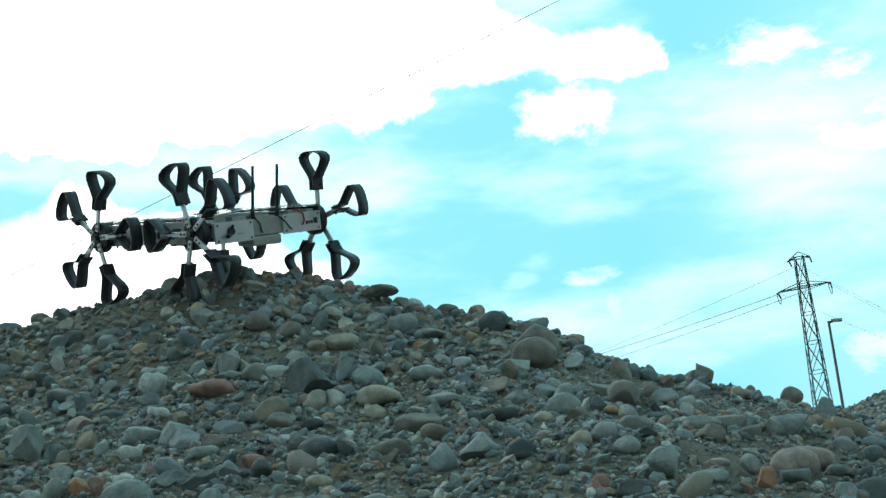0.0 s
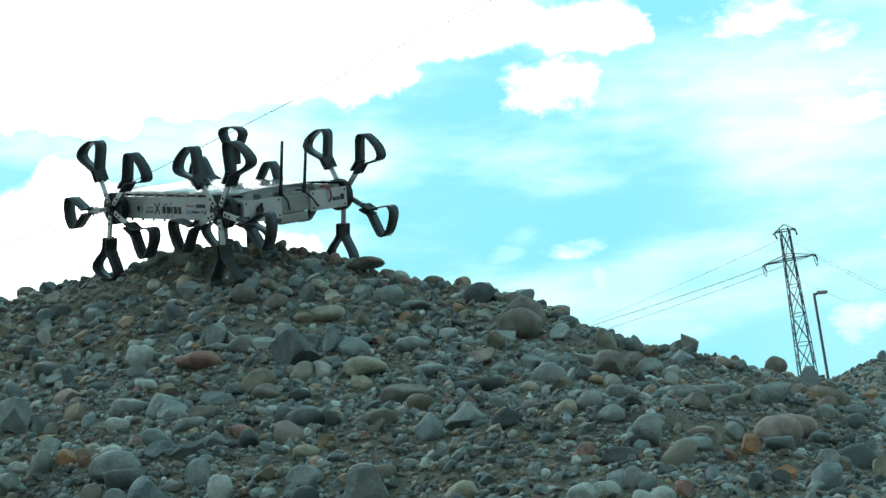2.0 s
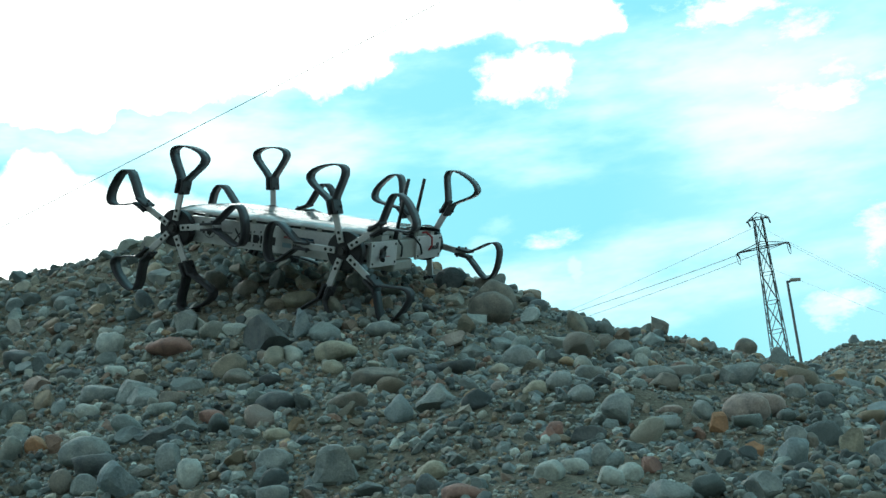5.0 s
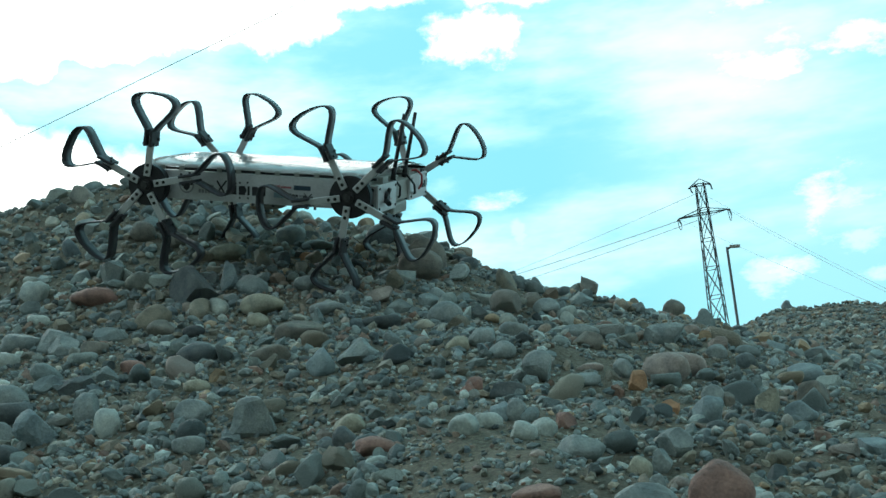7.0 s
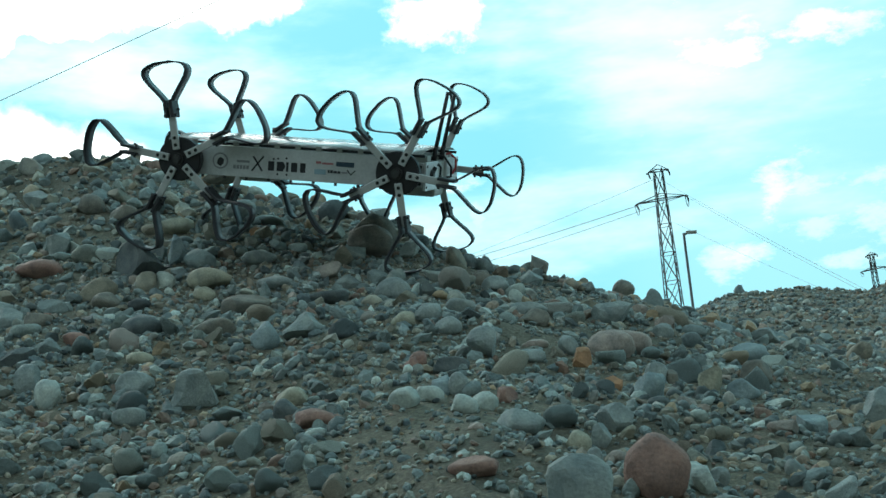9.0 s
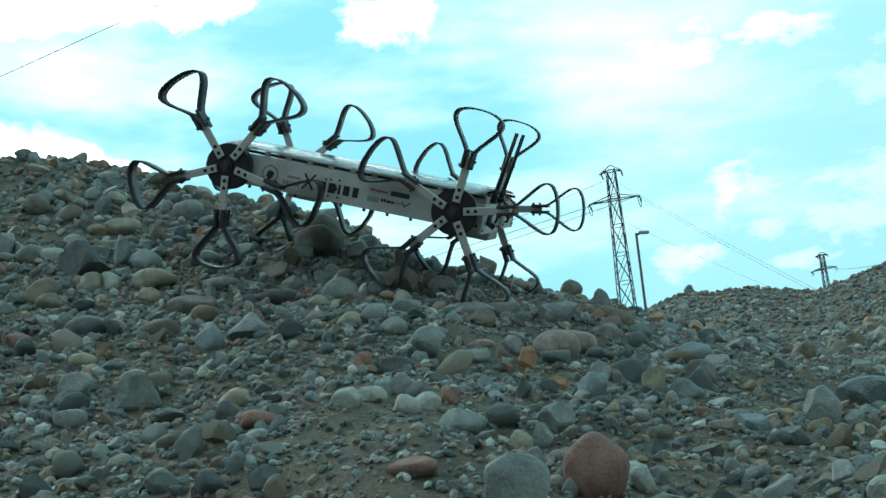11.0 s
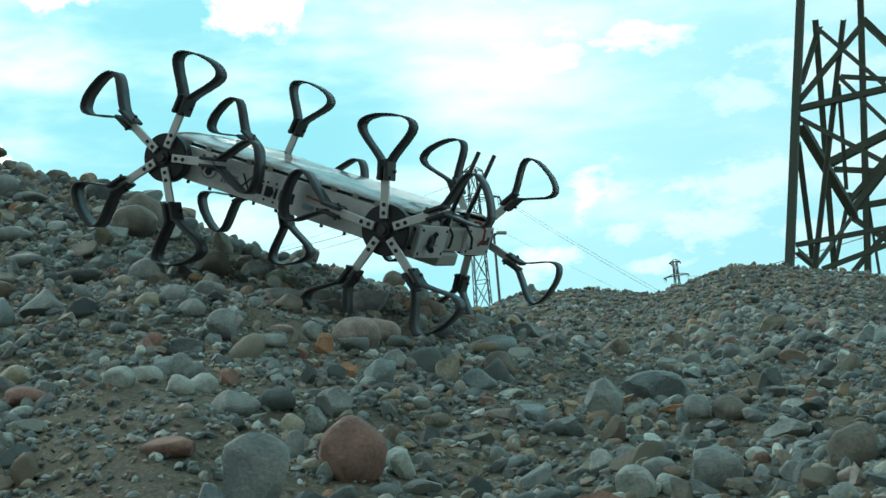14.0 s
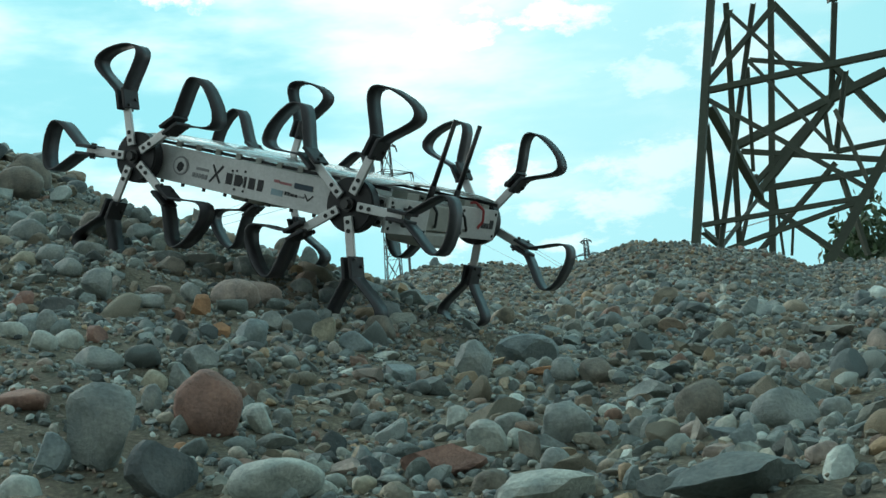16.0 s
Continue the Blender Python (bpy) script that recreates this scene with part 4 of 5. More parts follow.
rock(0.274, 1.462, 0.021, 0.024, BLUE, 9, "small blue-grey angular stone lying in gravel", 3, 10)
rock(0.251, 1.366, 0.020, 0.019, PALE, 5, "small pale grey rounded stone lying in gravel", 8, -4)
rock(0.344, 1.995, 0.036, 0.022, GREY, 3, "grey rounded stone lying in gravel", -3, -5)
rock(0.310, 2.107, 0.025, 0.019, PALE, 3, "pale grey rounded stone lying in gravel", 4, -4)
rock(0.275, 1.926, 0.013, 0.008, PINK, 3, "small pinkish rounded stone lying in gravel", 12, 8)
rock(0.412, 1.947, 0.020, 0.019, TAN, 4, "small tan rounded stone lying in gravel", -6, -1)
rock(0.393, 1.745, 0.013, 0.020, GREY, 6, "small grey upright angular stone lying in gravel", -8, 5)
rock(0.491, 2.024, 0.033, 0.028, GREY, 8, "grey angular stone lying in gravel", -4, -2)
rock(0.452, 1.973, 0.017, 0.021, GREY, 9, "small grey upright angular stone lying in gravel", 2, 8)
rock(0.551, 2.609, 0.021, 0.023, RUST, 7, "small rusty orange angular stone lying in gravel", -14, 7)
rock(0.561, 2.380, 0.017, 0.019, RUST, 7, "small rusty orange angular stone lying in gravel", -10, 6)
rock(0.634, 2.703, 0.052, 0.036, PINK, 5, "pinkish rounded stone lying in gravel", 5, 4)
rock(0.592, 2.251, 0.027, 0.028, BLUE, 6, "blue-grey angular stone lying in gravel", 8, 2)
rock(0.661, 2.493, 0.022, 0.022, GREY, 8, "small grey angular stone lying in gravel", 8, 4)
rock(0.685, 2.490, 0.015, 0.018, BROWN, 6, "small brown-grey angular stone lying in gravel", 15, 10)
rock(0.748, 2.462, 0.022, 0.033, TAN, 8, "small tan upright angular stone lying in gravel", 14, 9)
rock(0.799, 2.445, 0.032, 0.022, BLUE, 6, "blue-grey angular stone lying in gravel", 10, -3)
rock(0.905, 2.697, 0.033, 0.029, BROWN, 4, "brown-grey rounded stone lying in gravel", -12, 2)
rock(0.829, 2.371, 0.027, 0.010, PALE, 9, "pale grey flat angular stone lying in gravel", -14, -1)
rock(0.523, 1.791, 0.018, 0.017, PALE, 8, "small pale grey angular stone lying in gravel", -8, -5)
rock(0.511, 1.696, 0.018, 0.019, PALE, 8, "small pale grey angular stone lying in gravel", 15, 9)
rock(0.482, 1.661, 0.009, 0.010, PALE, 7, "small pale grey angular stone lying in gravel", -13, 2)
rock(0.522, 1.647, 0.024, 0.011, GREY, 7, "grey flat angular stone lying in gravel", 5, 3)
rock(0.549, 1.760, 0.012, 0.014, GREY, 8, "small grey angular stone lying in gravel", 1, 2)
rock(0.411, 1.592, 0.009, 0.008, RUST, 6, "small rusty orange angular stone lying in gravel", 14, 7)
rock(0.765, 2.049, 0.031, 0.026, BLUE, 8, "blue-grey angular stone lying in gravel", 14, 6)
rock(0.792, 1.954, 0.030, 0.018, SLATE, 10, "dark slate-grey angular stone lying in gravel", 8, 0)
rock(0.253, 1.739, 0.036, 0.015, RED, 4, "red-brown flat rounded stone lying in gravel", -12, 1)
rock(1.027, 2.224, 0.057, 0.033, BLUE, 9, "large blue-grey angular stone half sunk in gravel", 0, -2)
rock(0.895, 2.085, 0.036, 0.043, GREY, 11, "grey angular stone lying in gravel", 3, 4)
rock(1.016, 2.024, 0.025, 0.023, GREY, 4, "grey rounded stone lying in gravel", -9, 0)
rock(1.058, 1.998, 0.035, 0.024, BROWN, 6, "brown-grey angular stone lying in gravel", 8, -5)
rock(0.992, 2.042, 0.027, 0.008, RUST, 5, "rusty orange flat rounded stone lying in gravel", -15, 1)
rock(1.075, 1.846, 0.037, 0.019, GREY, 12, "grey angular stone lying in gravel", 7, 1)
rock(0.941, 1.442, 0.028, 0.031, BROWN, 5, "brown-grey rounded stone lying in gravel", 6, 5)
rock(0.884, 1.553, 0.014, 0.010, WHITE, 3, "small whitish rounded stone lying in gravel", 13, 4)
rock(0.802, 1.482, 0.031, 0.026, GREY, 5, "grey rounded stone lying in gravel", -3, -4)
rock(0.761, 1.537, 0.022, 0.014, GREY, 6, "small grey angular stone lying in gravel", -1, -4)
rock(0.722, 1.500, 0.025, 0.024, PALE, 9, "pale grey angular stone lying in gravel", 4, 2)
rock(0.725, 1.631, 0.018, 0.020, PALE, 8, "small pale grey angular stone lying in gravel", 12, 10)
rock(0.741, 1.432, 0.016, 0.021, BROWN, 9, "small brown-grey upright angular stone lying in gravel", 3, 1)
rock(0.744, 1.359, 0.018, 0.015, GREY, 4, "small grey rounded stone lying in gravel", 10, 3)
rock(0.668, 1.334, 0.019, 0.017, BROWN, 5, "small brown-grey rounded stone lying in gravel", 7, -2)
rock(0.892, 1.423, 0.015, 0.013, TAN, 5, "small tan rounded stone lying in gravel", -14, -2)
rock(0.890, 1.359, 0.013, 0.010, PINK, 5, "small pinkish rounded stone lying in gravel", -9, 7)
rock(0.880, 1.461, 0.015, 0.014, GREY, 5, "small grey rounded stone lying in gravel", 6, 0)
rock(0.862, 1.198, 0.023, 0.020, BLUE, 8, "small blue-grey angular stone lying in gravel", 3, 1)
rock(0.985, 1.343, 0.035, 0.026, GREY, 6, "grey angular stone lying in gravel", -14, -1)
rock(0.826, 1.182, 0.017, 0.010, PINK, 6, "small pinkish angular stone lying in gravel", 8, 2)
rock(0.828, 1.013, 0.015, 0.012, PINK, 6, "small pinkish angular stone lying in gravel", 6, 7)
rock(1.043, 1.343, 0.018, 0.017, GREY, 6, "small grey angular stone lying in gravel", -3, 4)
rock(1.601, 2.667, 0.020, 0.018, WHITE, 8, "small whitish angular stone lying in gravel", -2, 1)
rock(1.595, 2.864, 0.025, 0.014, GREY, 6, "grey angular stone lying in gravel", 12, 4)
rock(1.739, 2.473, 0.047, 0.018, BROWN, 14, "brown-grey flat angular stone lying in gravel", -7, -6)
rock(1.370, 1.968, 0.018, 0.018, PINK, 5, "small pinkish rounded stone lying in gravel", -1, 4)
rock(1.189, 2.015, 0.012, 0.009, RUST, 5, "small rusty orange rounded stone lying in gravel", 15, 0)
rock(1.227, 1.997, 0.014, 0.008, TAN, 3, "small tan rounded stone lying in gravel", -13, 4)
rock(1.214, 1.831, 0.028, 0.011, BLUE, 6, "blue-grey flat angular stone lying in gravel", 6, -6)
rock(0.572, 1.500, 0.022, 0.014, PINK, 7, "small pinkish angular stone lying in gravel", -10, 5)
rock(0.609, 1.532, 0.013, 0.011, GREY, 5, "small grey rounded stone lying in gravel", 8, -4)
rock(0.564, 1.402, 0.013, 0.011, TAN, 5, "small tan rounded stone lying in gravel", 7, -2)
rock(0.592, 1.405, 0.016, 0.007, GREY, 3, "small grey flat rounded stone lying in gravel", -8, 1)
rock(0.250, 2.554, 0.018, 0.020, RED, 5, "small red-brown rounded stone lying in gravel", 14, 10)
rock(0.228, 2.526, 0.010, 0.011, WHITE, 6, "small whitish angular stone lying in gravel", -7, 1)
rock(0.301, 2.525, 0.035, 0.020, DARK, 4, "dark grey rounded stone lying in gravel", 11, 2)
rock(0.381, 2.615, 0.036, 0.037, GREY, 9, "grey angular stone lying in gravel", 0, -6)
rock(0.461, 2.633, 0.031, 0.016, GREY, 4, "grey rounded stone lying in gravel", -15, 4)
rock(0.547, 2.682, 0.023, 0.026, GREY, 6, "small grey angular stone lying in gravel", -12, 7)
rock(0.283, 2.191, 0.017, 0.021, GREY, 6, "small grey upright angular stone lying in gravel", 2, 10)
rock(0.232, 2.143, 0.023, 0.017, PALE, 6, "small pale grey angular stone lying in gravel", 5, 4)
rock(0.346, 2.153, 0.021, 0.015, RED, 8, "small red-brown angular stone lying in gravel", -10, 6)
rock(0.732, 1.172, 0.019, 0.006, BROWN, 6, "small brown-grey flat angular stone lying in gravel", 8, 5)
rock(0.247, 4.010, 0.073, 0.066, BROWN, 4, "large brown-grey rounded stone half sunk in gravel", 14, 5)
rock(0.742, 3.222, 0.054, 0.035, GREY, 8, "grey angular stone lying in gravel", -1, -5)
rock(1.206, 3.535, 0.052, 0.032, GREY, 9, "grey angular stone lying in gravel", -1, 3)
rock(0.376, 2.962, 0.033, 0.024, GREY, 6, "grey angular stone lying in gravel", 7, 3)
rock(0.542, 3.048, 0.037, 0.025, BROWN, 6, "brown-grey angular stone lying in gravel", -8, 2)
rock(0.302, 2.852, 0.034, 0.025, GREY, 5, "grey rounded stone lying in gravel", -15, 3)
rock(0.245, 2.835, 0.029, 0.020, TAN, 4, "tan rounded stone lying in gravel", 2, 5)
rock(2.957, 6.657, 0.034, 0.029, GREY, 6, "grey angular stone lying in gravel", -8, 2)
rock(-0.842, 3.956, 0.046, 0.040, PALE, 5, "pale grey rounded stone lying in gravel", 13, -5)
rock(-0.648, 3.773, 0.065, 0.030, RED, 4, "large red-brown flat rounded stone half sunk in gravel", -2, 10)
rock(-0.642, 3.970, 0.041, 0.044, GREY, 9, "grey angular stone lying in gravel", -2, 4)
rock(-0.382, 3.697, 0.072, 0.067, DARK, 12, "large dark grey angular stone half sunk in gravel", -7, 10)
rock(-0.339, 3.356, 0.027, 0.018, COAL, 4, "almost black rounded stone lying in gravel", 9, 5)
rock(-0.193, 3.559, 0.060, 0.035, TAN, 3, "large tan rounded stone half sunk in gravel", -14, -2)
rock(-0.194, 3.442, 0.028, 0.023, TAN, 3, "tan rounded stone lying in gravel", -5, 4)
rock(-0.422, 3.402, 0.035, 0.028, BROWN, 5, "brown-grey rounded stone lying in gravel", -3, -2)
rock(-0.086, 3.244, 0.059, 0.034, BROWN, 3, "large brown-grey rounded stone half sunk in gravel", -9, -6)
rock(-0.139, 3.019, 0.046, 0.024, BROWN, 3, "brown-grey rounded stone lying in gravel", 3, -4)
rock(-0.300, 3.101, 0.050, 0.028, DARK, 3, "dark grey rounded stone lying in gravel", -12, -3)
rock(-0.030, 2.846, 0.032, 0.033, BLUE, 6, "blue-grey angular stone lying in gravel", -14, -5)
rock(0.047, 2.892, 0.044, 0.039, GREY, 9, "grey angular stone lying in gravel", -8, -4)
rock(-0.021, 3.472, 0.049, 0.024, GREY, 4, "grey flat rounded stone lying in gravel", -11, 5)
rock(0.098, 3.290, 0.053, 0.022, DARK, 4, "dark grey flat rounded stone lying in gravel", 12, -4)
rock(-0.456, 3.175, 0.032, 0.022, RED, 4, "red-brown rounded stone lying in gravel", 12, -6)
rock(-0.778, 3.512, 0.051, 0.032, GREY, 4, "grey rounded stone lying in gravel", 6, -4)
rock(-0.661, 3.414, 0.045, 0.041, GREY, 9, "grey angular stone lying in gravel", 8, -2)
rock(-0.569, 3.351, 0.034, 0.023, BROWN, 5, "brown-grey rounded stone lying in gravel", 10, -5)
rock(-0.787, 3.410, 0.031, 0.024, PALE, 4, "pale grey rounded stone lying in gravel", 14, -4)
rock(-0.285, 2.912, 0.029, 0.018, TAN, 4, "tan rounded stone lying in gravel", 8, 5)
rock(-0.274, 2.749, 0.038, 0.029, GREY, 3, "grey rounded stone lying in gravel", -1, 1)
rock(-0.145, 2.600, 0.051, 0.048, GREY, 13, "grey angular stone lying in gravel", 6, -5)
rock(-0.440, 2.779, 0.028, 0.035, PALE, 6, "pale grey upright angular stone lying in gravel", -15, -5)
rock(-0.680, 2.992, 0.055, 0.030, DARK, 5, "dark grey rounded stone lying in gravel", -13, 4)
rock(-0.729, 2.937, 0.024, 0.030, BROWN, 4, "brown-grey upright rounded stone lying in gravel", -14, -4)
rock(-0.679, 2.920, 0.030, 0.027, GREY, 5, "grey rounded stone lying in gravel", -7, 10)
rock(-0.636, 2.746, 0.045, 0.025, DARK, 3, "dark grey rounded stone lying in gravel", -11, -6)
rock(-0.579, 2.823, 0.051, 0.045, BLUE, 9, "blue-grey angular stone lying in gravel", 12, 1)
rock(-0.591, 2.451, 0.030, 0.036, RED, 4, "red-brown rounded stone lying in gravel", 1, -2)
rock(-0.256, 2.524, 0.030, 0.022, GREY, 5, "grey rounded stone lying in gravel", 5, -5)
rock(0.016, 2.356, 0.023, 0.023, DARK, 3, "small dark grey rounded stone lying in gravel", 9, 3)
rock(0.063, 2.171, 0.034, 0.019, RED, 4, "red-brown rounded stone lying in gravel", -10, 10)
rock(0.026, 2.488, 0.034, 0.024, TAN, 5, "tan rounded stone lying in gravel", -11, 0)
rock(-0.506, 2.930, 0.030, 0.037, GREY, 7, "grey upright angular stone lying in gravel", 6, -2)
rock(0.230, 3.877, 0.066, 0.056, BROWN, 3, "large brown-grey rounded stone half sunk in gravel", 0, -3)
rock(0.255, 3.303, 0.044, 0.037, GREY, 4, "grey rounded stone lying in gravel", 2, 10)
rock(0.325, 2.753, 0.028, 0.022, GREY, 5, "grey rounded stone lying in gravel", -3, 3)
rock(0.683, 2.846, 0.064, 0.032, PINK, 5, "large pinkish rounded stone half sunk in gravel", 10, 4)
rock(0.487, 2.720, 0.027, 0.012, PINK, 5, "pinkish flat rounded stone lying in gravel", 10, 7)
rock(0.979, 2.978, 0.056, 0.028, BLUE, 6, "large blue-grey flat angular stone half sunk in gravel", -13, 9)
rock(0.832, 3.097, 0.025, 0.021, GREY, 5, "grey rounded stone lying in gravel", -9, -6)
rock(0.556, 3.235, 0.046, 0.022, GREY, 6, "grey flat angular stone lying in gravel", 0, 10)
rock(0.488, 3.566, 0.029, 0.023, BROWN, 4, "brown-grey rounded stone lying in gravel", -11, 6)
rock(0.510, 3.423, 0.035, 0.028, GREY, 6, "grey angular stone lying in gravel", -13, -3)
rock(0.235, 2.540, 0.015, 0.017, RED, 6, "small red-brown angular stone lying in gravel", 4, -3)
rock(0.195, 2.092, 0.026, 0.020, PALE, 5, "pale grey rounded stone lying in gravel", -2, 7)
rock(0.261, 2.202, 0.019, 0.020, BLUE, 6, "small blue-grey angular stone lying in gravel", -10, -6)
rock(0.272, 2.058, 0.024, 0.018, PALE, 4, "pale grey rounded stone lying in gravel", 15, 6)
rock(0.169, 2.470, 0.009, 0.009, WHITE, 4, "small whitish rounded stone lying in gravel", 0, 9)
rock(-0.138, 4.250, 0.047, 0.039, GREY, 3, "grey rounded stone lying in gravel", 4, 7)
rock(-0.323, 4.128, 0.054, 0.028, TAN, 3, "tan rounded stone lying in gravel", 12, -4)
rock(-0.291, 3.763, 0.031, 0.048, BLUE, 14, "blue-grey upright angular stone lying in gravel", 14, -3)
rock(-1.155, 4.090, 0.052, 0.039, DARK, 4, "dark grey rounded stone lying in gravel", 5, 9)
rock(-0.981, 3.893, 0.029, 0.016, TAN, 4, "tan rounded stone lying in gravel", -14, 1)
rock(-0.597, 4.289, 0.045, 0.040, BROWN, 4, "brown-grey rounded stone lying in gravel", 13, 6)
rock(-0.491, 4.204, 0.043, 0.031, BROWN, 4, "brown-grey rounded stone lying in gravel", -6, -4)
rock(-0.793, 4.501, 0.053, 0.038, GREY, 8, "grey angular stone lying in gravel", 4, 9)
rock(-1.121, 4.513, 0.042, 0.038, GREY, 8, "grey angular stone lying in gravel", -10, -2)
rock(-0.061, 4.203, 0.055, 0.019, GREY, 6, "large grey flat angular stone half sunk in gravel", -8, 10)
rock(-0.086, 4.070, 0.025, 0.019, RUST, 5, "rusty orange rounded stone lying in gravel", 15, 5)
rock(0.248, 4.343, 0.039, 0.030, BROWN, 4, "brown-grey rounded stone lying in gravel", 15, 4)
rock(-1.093, 3.625, 0.058, 0.060, GREY, 9, "large grey angular stone half sunk in gravel", 11, 4)
rock(-0.687, 3.477, 0.047, 0.048, GREY, 9, "grey angular stone lying in gravel", 5, 0)
rock(-0.850, 3.204, 0.029, 0.027, RUST, 6, "rusty orange angular stone lying in gravel", 6, 6)
rock(-0.711, 3.073, 0.057, 0.040, GREY, 5, "large grey rounded stone half sunk in gravel", 4, 9)
rock(-0.753, 3.223, 0.029, 0.015, WHITE, 6, "whitish angular stone lying in gravel", -12, 5)
rock(-0.560, 3.077, 0.044, 0.028, DARK, 9, "dark grey angular stone lying in gravel", 14, -5)
rock(0.369, 4.244, 0.024, 0.019, BROWN, 4, "brown-grey rounded stone lying in gravel", -11, 3)
rock(0.096, 4.503, 0.030, 0.019, BROWN, 4, "brown-grey rounded stone lying in gravel", 1, 5)
rock(0.153, 4.468, 0.026, 0.021, BROWN, 4, "brown-grey rounded stone lying in gravel", -8, 6)
rock(0.551, 3.554, 0.032, 0.029, GREY, 8, "grey angular stone lying in gravel", 15, 1)
rock(0.512, 3.660, 0.030, 0.025, BROWN, 4, "brown-grey rounded stone lying in gravel", 0, -1)
rock(-0.069, 3.719, 0.048, 0.025, GREY, 4, "grey rounded stone lying in gravel", 12, -2)
rock(-0.230, 4.653, 0.070, 0.022, BROWN, 9, "flat brown slab lying on the crest", 4, 3, centre=2.090)
rock(0.733, 4.126, 0.046, 0.046, BROWN, 14, "brown pointed wedge-shaped stone on the crest", 70, 18, centre=1.565)
rock(0.980, 4.120, 0.036, 0.040, BROWN, 4, "rounded brown stone standing on the saddle", 0, 0, centre=1.482)


def scatter():
    rnd = np.random.RandomState(7)
    cells = {}

    def clear(x, y, r, keep):
        cx, cy = int(x / 0.15), int(y / 0.15)
        for i in (-1, 0, 1):
            for j in (-1, 0, 1):
                for px, py, pr in cells.get((cx + i, cy + j), ()):
                    if (px - x) ** 2 + (py - y) ** 2 < (keep * (pr + r)) ** 2:
                        return False
        return True

    def hold(x, y, r):
        cells.setdefault((int(x / 0.15), int(y / 0.15)), []).append((x, y, r))

    for x, y, r in PLACED:
        hold(x, y, r)
    tiers = []
    # thinned in bare patches or not, radius range, stones for each square metre, distance and azimuth range, spacing kept, store
    for thin, r0, r1, dens, d0, d1, a0, a1, keep, store in (
        (True, 0.032, 0.058, 11, 0.8, 5.6, -26, 44, 0.80, True), (True, 0.030, 0.048, 1.4, 3.5, 11.0, 10, 48, 0.85, True),
        (True, 0.012, 0.034, 160, 0.8, 3.2, -26, 46, 0.68, True), (True, 0.015, 0.040, 380, 3.2, 6.2, -26, 30, 0.62, True), (True, 0.014, 0.030, 42, 3.4, 10.8, 10, 48, 0.76, True),
        (True, 0.006, 0.018, 1750, 0.9, 6.0, -25, 40, 0.5, False), (True, 0.009, 0.021, 520, 3.4, 10.6, 11, 47, 0.5, False),
        (False, 0.003, 0.0085, 3600, 0.95, 4.0, -22, 46, 0.0, False),
    ):
        area = 0.5 * (d1 ** 2 - d0 ** 2) * radians(a1 - a0)
        n = int(area * dens)
        d = np.sqrt(rnd.uniform(d0 ** 2, d1 ** 2, n))
        a = np.radians(rnd.uniform(a0, a1, n))
        rad = r0 + (r1 - r0) * rnd.uniform(0, 1, n) ** 2.4
        kept = []
        for x, y, r in zip(d * np.sin(a), d * np.cos(a), rad):
            patch = noise.noise(Vector((x * 2.3, y * 2.3, 4.0))) + 0.5 * noise.noise(Vector((x * 6.0, y * 6.0, 9.0)))
            if thin and x > 0.1 and y < 3.9 and patch > rnd.uniform(-0.22, 0.36):
                continue
            if r > 0.006 + 0.0125 * math.hypot(x, y):
                continue
            if keep == 0 or clear(x, y, r, keep):
                kept.append((x, y, r))
                if store:
                    hold(x, y, r)
        tiers.append(np.array(kept))
    return tiers


def lay(name, pts, shapes, softs, mat, label, sink, seed):
    """All stones of one size as one object."""
    rnd = np.random.RandomState(seed)
    pick = rnd.randint(0, len(shapes), len(pts))
    V, F, soft, base = [], [], [], 0
    for k, (v, f) in enumerate(shapes):
        p = pts[pick == k]
        if not len(p):
            continue
        n = len(p)
        M = euler_matrices(rnd.normal(0.1, 0.6, n), rnd.normal(0, 0.6, n), rnd.uniform(0, 6.283, n))
        z = np.array([ground_relief(x, y) for x, y in p[:, :2]]) + p[:, 2] * sink
        w = np.einsum("nij,vj->nvi", M, v) * p[:, None, 2:3] + np.stack([p[:, 0], p[:, 1], z], 1)[:, None]
        V.append(w.reshape(-1, 3))
        F.append((f[None] + (np.arange(n) * len(v))[:, None, None] + base).reshape(-1, 3))
        soft.append(np.full(n * len(f), softs[k]))
        base += n * len(v)
    ob = new(name, mesh_from(name, np.vstack(V), np.vstack(F), mat, np.concatenate(soft)))
    return tagged(ob, label, "gravel", kind="stuff")


TIERS = scatter()
cobbles = np.vstack([TIERS[0], TIERS[2], TIERS[3]])
dist = np.hypot(cobbles[:, 0] - 0.35, cobbles[:, 1] - 1.9) - cobbles[:, 2] * 30
order = np.argsort(dist)
near, rest = cobbles[order[:290]], cobbles[order[290:]]
large = rest[:, 2] > 0.024
lay("cobbles", rest[large], BIG, BIG_SOFT, GRAVEL, "mixed grey and brown rounded cobbles covering the heap", 0.30, 21)
lay("cobbles", rest[~large], MID, MID_SOFT, GRAVEL, "smaller grey and brown cobbles covering the heap", 0.30, 26)
lay("cobbles", np.vstack([TIERS[1], TIERS[4]]), MID, MID_SOFT, GRAVEL, "mixed stones on the further gravel heap", 0.25, 22)
close = TIERS[5][:, 1] + 40 * (0.008 - TIERS[5][:, 2]) < 2.1
lay("pebbles", TIERS[5][close], MID, MID_SOFT, GRAVEL, "grey and brown pebbles packed between larger stones", 0.25, 23)
lay("pebbles", TIERS[5][~close], TINY, TINY_SOFT, GRAVEL, "grey and brown pebbles on the heap's upper slope", 0.25, 27)
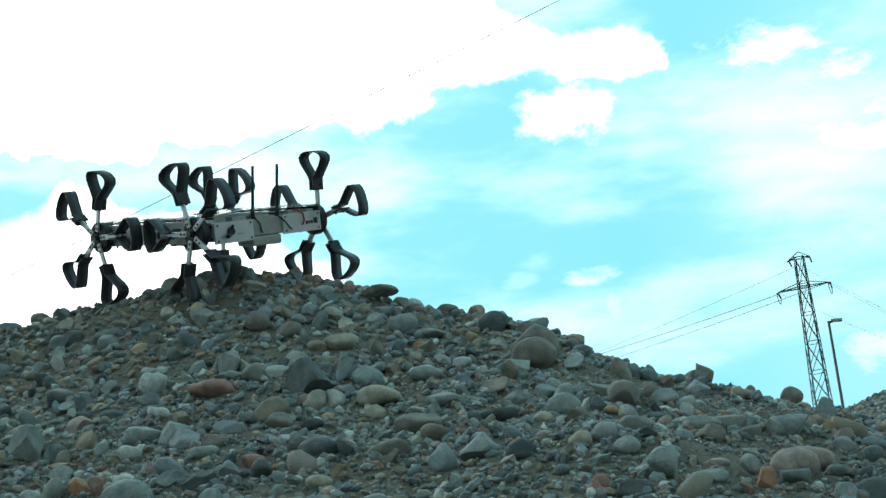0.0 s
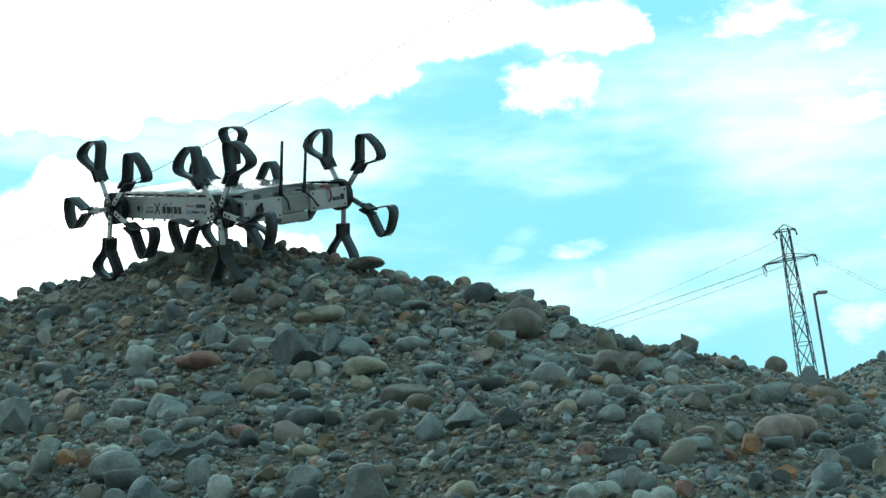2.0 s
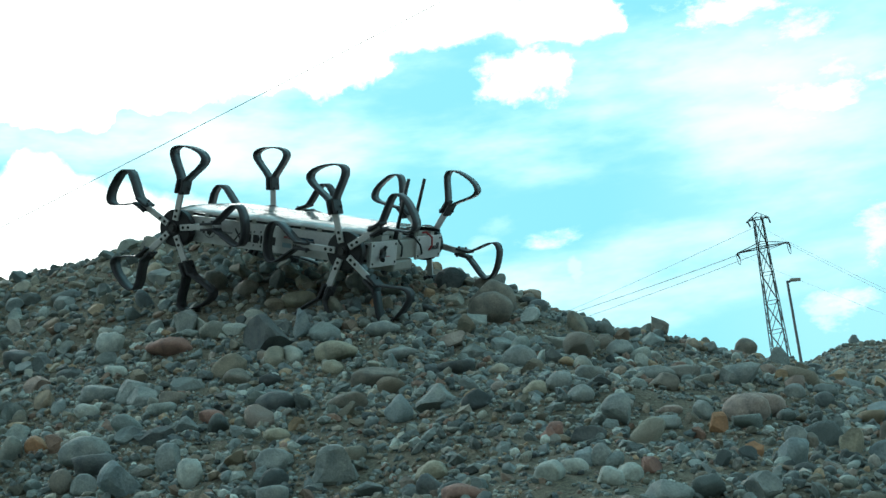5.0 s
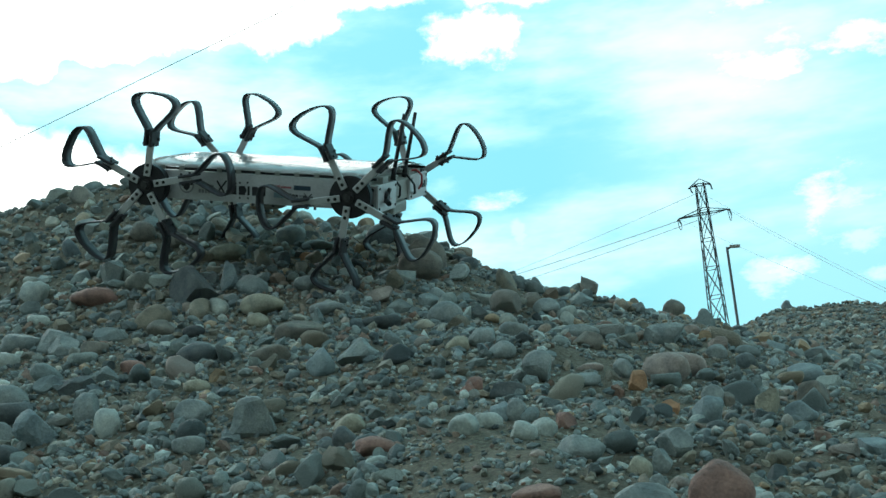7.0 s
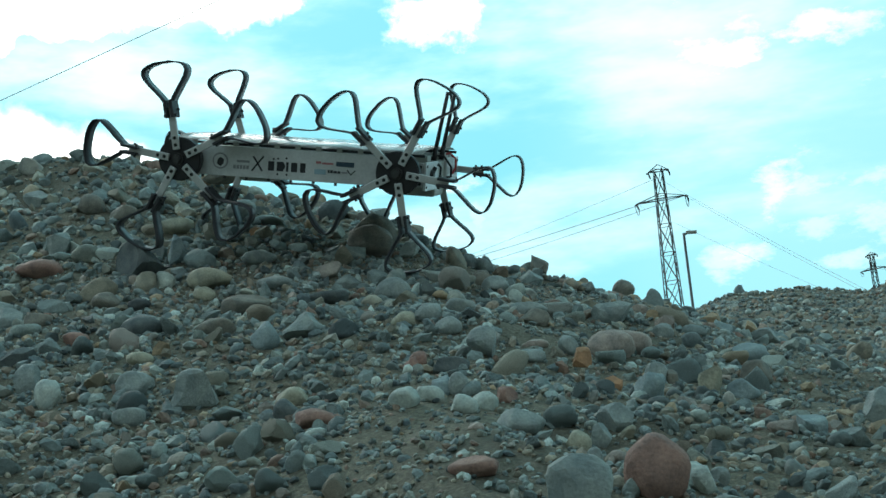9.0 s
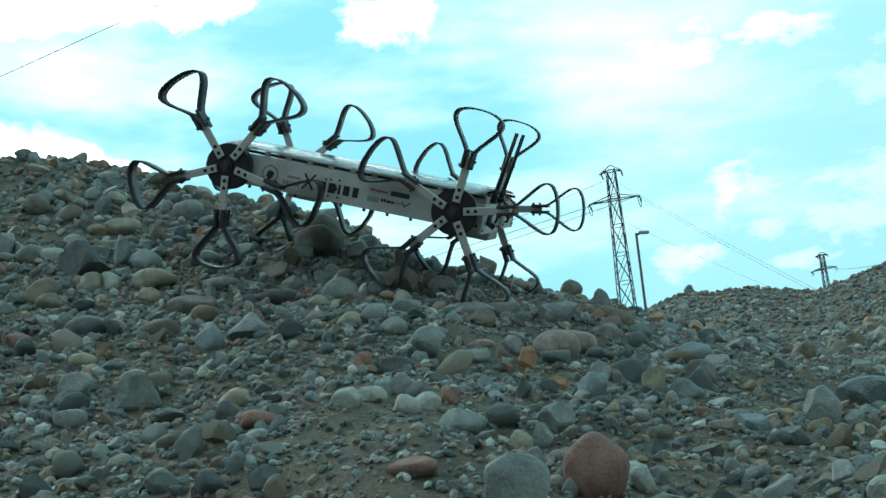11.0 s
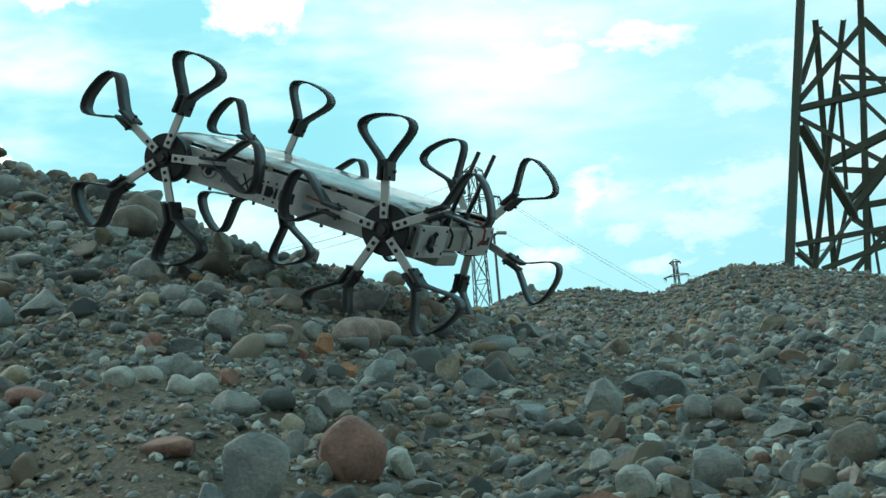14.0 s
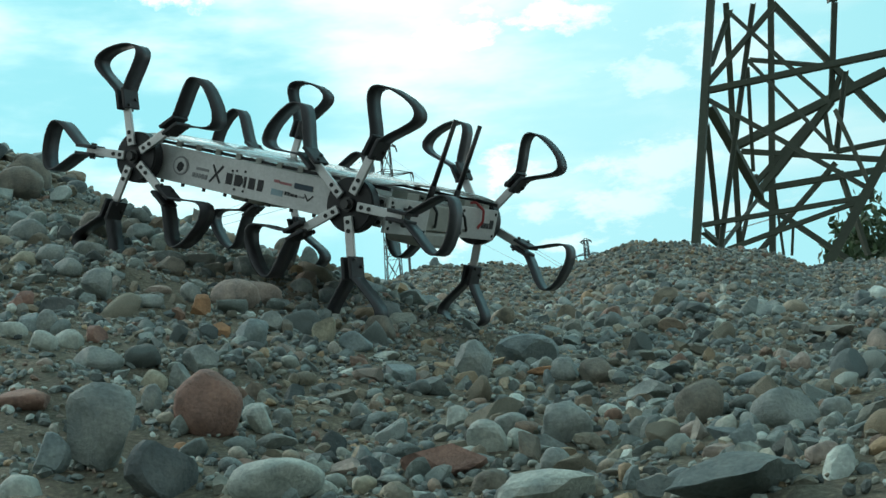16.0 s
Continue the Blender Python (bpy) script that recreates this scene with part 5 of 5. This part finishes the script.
lay("pebbles", TIERS[6], TINY, TINY_SOFT, GRAVEL, "small stones on the further gravel heap", 0.3, 24)
lay("grit", TIERS[7], TINY, TINY_SOFT, GRAVEL, "fine loose grit between the stones", 0.3, 25)

# the nearest cobbles one by one, as pieces of the ground
STONE_MESHES = [mesh_from("stone", v, f, STONE, np.full(len(f), k % 8 in (0, 3, 7))) for k, (v, f) in enumerate(BIG)]
rs = random.Random(31)
for x, y, r in near:
    ob = new("stone", rs.choice(STONE_MESHES))
    ob.parent = GROUND
    ob.matrix_basis = pose(x, y, ground_relief(x, y) + r * 0.30, rs.gauss(8, 26), rs.gauss(0, 26), rs.uniform(0, 360)) @ Matrix.Diagonal((r, r, r, 1))


# ---- motion of the rover ----
ROVER = [
    (0, pose(-0.855, 4.922, 2.479, 18.9, 16.1, -41.1)),
    (0.5, pose(-0.778, 4.821, 2.414, 14.9, 23.4, -39.7)),
    (1, pose(-0.746, 4.769, 2.389, 14.2, 23.4, -38.6)),
    (1.5, pose(-0.717, 4.730, 2.372, 17.0, 20.7, -38.4)),
    (2, pose(-0.701, 4.726, 2.388, 20.4, 18.0, -37.9)),
    (2.5, pose(-0.661, 4.655, 2.366, 22.4, 15.2, -35.8)),
    (3, pose(-0.564, 4.543, 2.316, 20.2, 19.5, -32.6)),
    (3.2, pose(-0.482, 4.513, 2.259, 16.8, 27.7, -27.4)),
    (5.3, pose(-0.275, 4.143, 1.981, 19.4, 18.4, -20.6)),
    (5.5, pose(-0.255, 4.106, 1.984, 18.8, 18.3, -20.4)),
    (6, pose(-0.225, 4.023, 1.950, 20.0, 15.8, -17.5)),
    (6.5, pose(-0.177, 3.936, 1.908, 22.4, 12.7, -17.3)),
    (7, pose(-0.133, 3.877, 1.872, 23.5, 12.4, -14.9)),
    (7.5, pose(-0.076, 3.861, 1.850, 24.3, 15.8, -11.8)),
    (8, pose(-0.034, 3.837, 1.847, 22.7, 12.9, -12.4)),
    (8.5, pose(0.016, 3.803, 1.829, 21.8, 10.0, -12.1)),
    (10.8, pose(0.352, 3.568, 1.650, 19.0, 19.4, -13.1)),
    (11, pose(0.359, 3.571, 1.643, 18.7, 19.0, -13.2)),
    (11.5, pose(0.409, 3.562, 1.627, 18.2, 18.6, -14.2)),
    (12, pose(0.454, 3.516, 1.614, 20.4, 17.8, -14.7)),
    (12.5, pose(0.498, 3.489, 1.587, 18.9, 17.0, -16.6)),
    (13, pose(0.554, 3.425, 1.545, 20.0, 19.5, -21.4)),
    (13.5, pose(0.622, 3.389, 1.511, 15.5, 23.5, -24.3)),
    (14, pose(0.680, 3.337, 1.487, 14.6, 26.3, -27.6)),
    (14.5, pose(0.740, 3.304, 1.468, 15.8, 29.0, -30.9)),
    (15, pose(0.798, 3.285, 1.429, 10.1, 28.0, -37.8)),
    (15.5, pose(0.823, 3.223, 1.393, 10.3, 25.3, -40.7)),
    (16, pose(0.878, 3.137, 1.352, 9.1, 22.4, -42.1)),
]
REAR_RIGHT = [(0, 16), (0.5, 25), (1, 35), (1.5, 40), (2, 49), (2.5, 64), (3, 88), (3.2, 94), (5.3, 163), (5.5, 169), (6, 185), (6.5, 206), (7, 223), (7.5, 238), (8, 249), (8.5, 265), (10.8, 316), (11, 319), (11.5, 326), (12, 338), (12.5, 344), (13, 350), (13.5, 355), (14, 368), (14.5, 378), (15, 384), (15.5, 392), (16, 410)]
FRONT_RIGHT = [(0, -18), (0.5, -6), (1, -2), (1.5, 16), (2, 32), (2.5, 49), (3, 68), (3.2, 72), (5.3, 135), (5.5, 141), (6, 161), (6.5, 177), (7, 188), (7.5, 207), (8, 225), (8.5, 231), (10.8, 290), (11, 293), (11.5, 301), (12, 310), (12.5, 317), (13, 326), (13.5, 333), (14, 345), (14.5, 350), (15, 361), (15.5, 365), (16, 378)]
FRONT_LEFT = [(0, 2), (0.5, 14), (1, 19), (1.5, 24), (2, 42), (2.5, 54), (3, 63), (3.2, 65), (5.3, 104), (5.5, 107), (6, 115), (6.5, 123), (7, 128), (7.5, 137), (8, 145), (8.5, 153), (10.8, 219), (11, 223), (11.5, 238), (12, 256), (12.5, 275), (13, 296), (13.5, 307), (14, 322), (14.5, 339), (15, 359), (15.5, 371), (16, 395)]
REAR_LEFT = [(0, -30), (0.5, -28), (1, -19), (1.5, -16), (2, 3), (2.5, 11), (3, 24), (3.2, 28), (5.3, 71), (5.5, 74), (6, 80), (6.5, 91), (7, 99), (7.5, 108), (8, 115), (8.5, 116), (10.8, 181), (11, 187), (11.5, 202), (12, 231), (12.5, 249), (13, 270), (13.5, 281), (14, 297), (14.5, 317), (15, 339), (15.5, 349), (16, 367)]


def motions():
    walk(ROVER_OB, ROVER)
    hl = WHEELBASE / 2
    for name, sx, side, turns in (("rear_right", -1, -1, REAR_RIGHT), ("front_right", 1, -1, FRONT_RIGHT), ("front_left", 1, 1, FRONT_LEFT), ("rear_left", -1, 1, REAR_LEFT)):
        rows = []
        for (t0, a0), (t1, a1) in zip(turns, turns[1:]):
            steps = max(1, math.ceil(abs(a1 - a0) / 40))
            for i in range(steps):
                rows.append((t0 + (t1 - t0) * i / steps, a0 + (a1 - a0) * i / steps))
        rows.append(turns[-1])
        walk(WHEELS[name], [(t, pose(sx * hl, side * TRACK / 2, 0, 0, a, 0)) for t, a in rows])


motions()
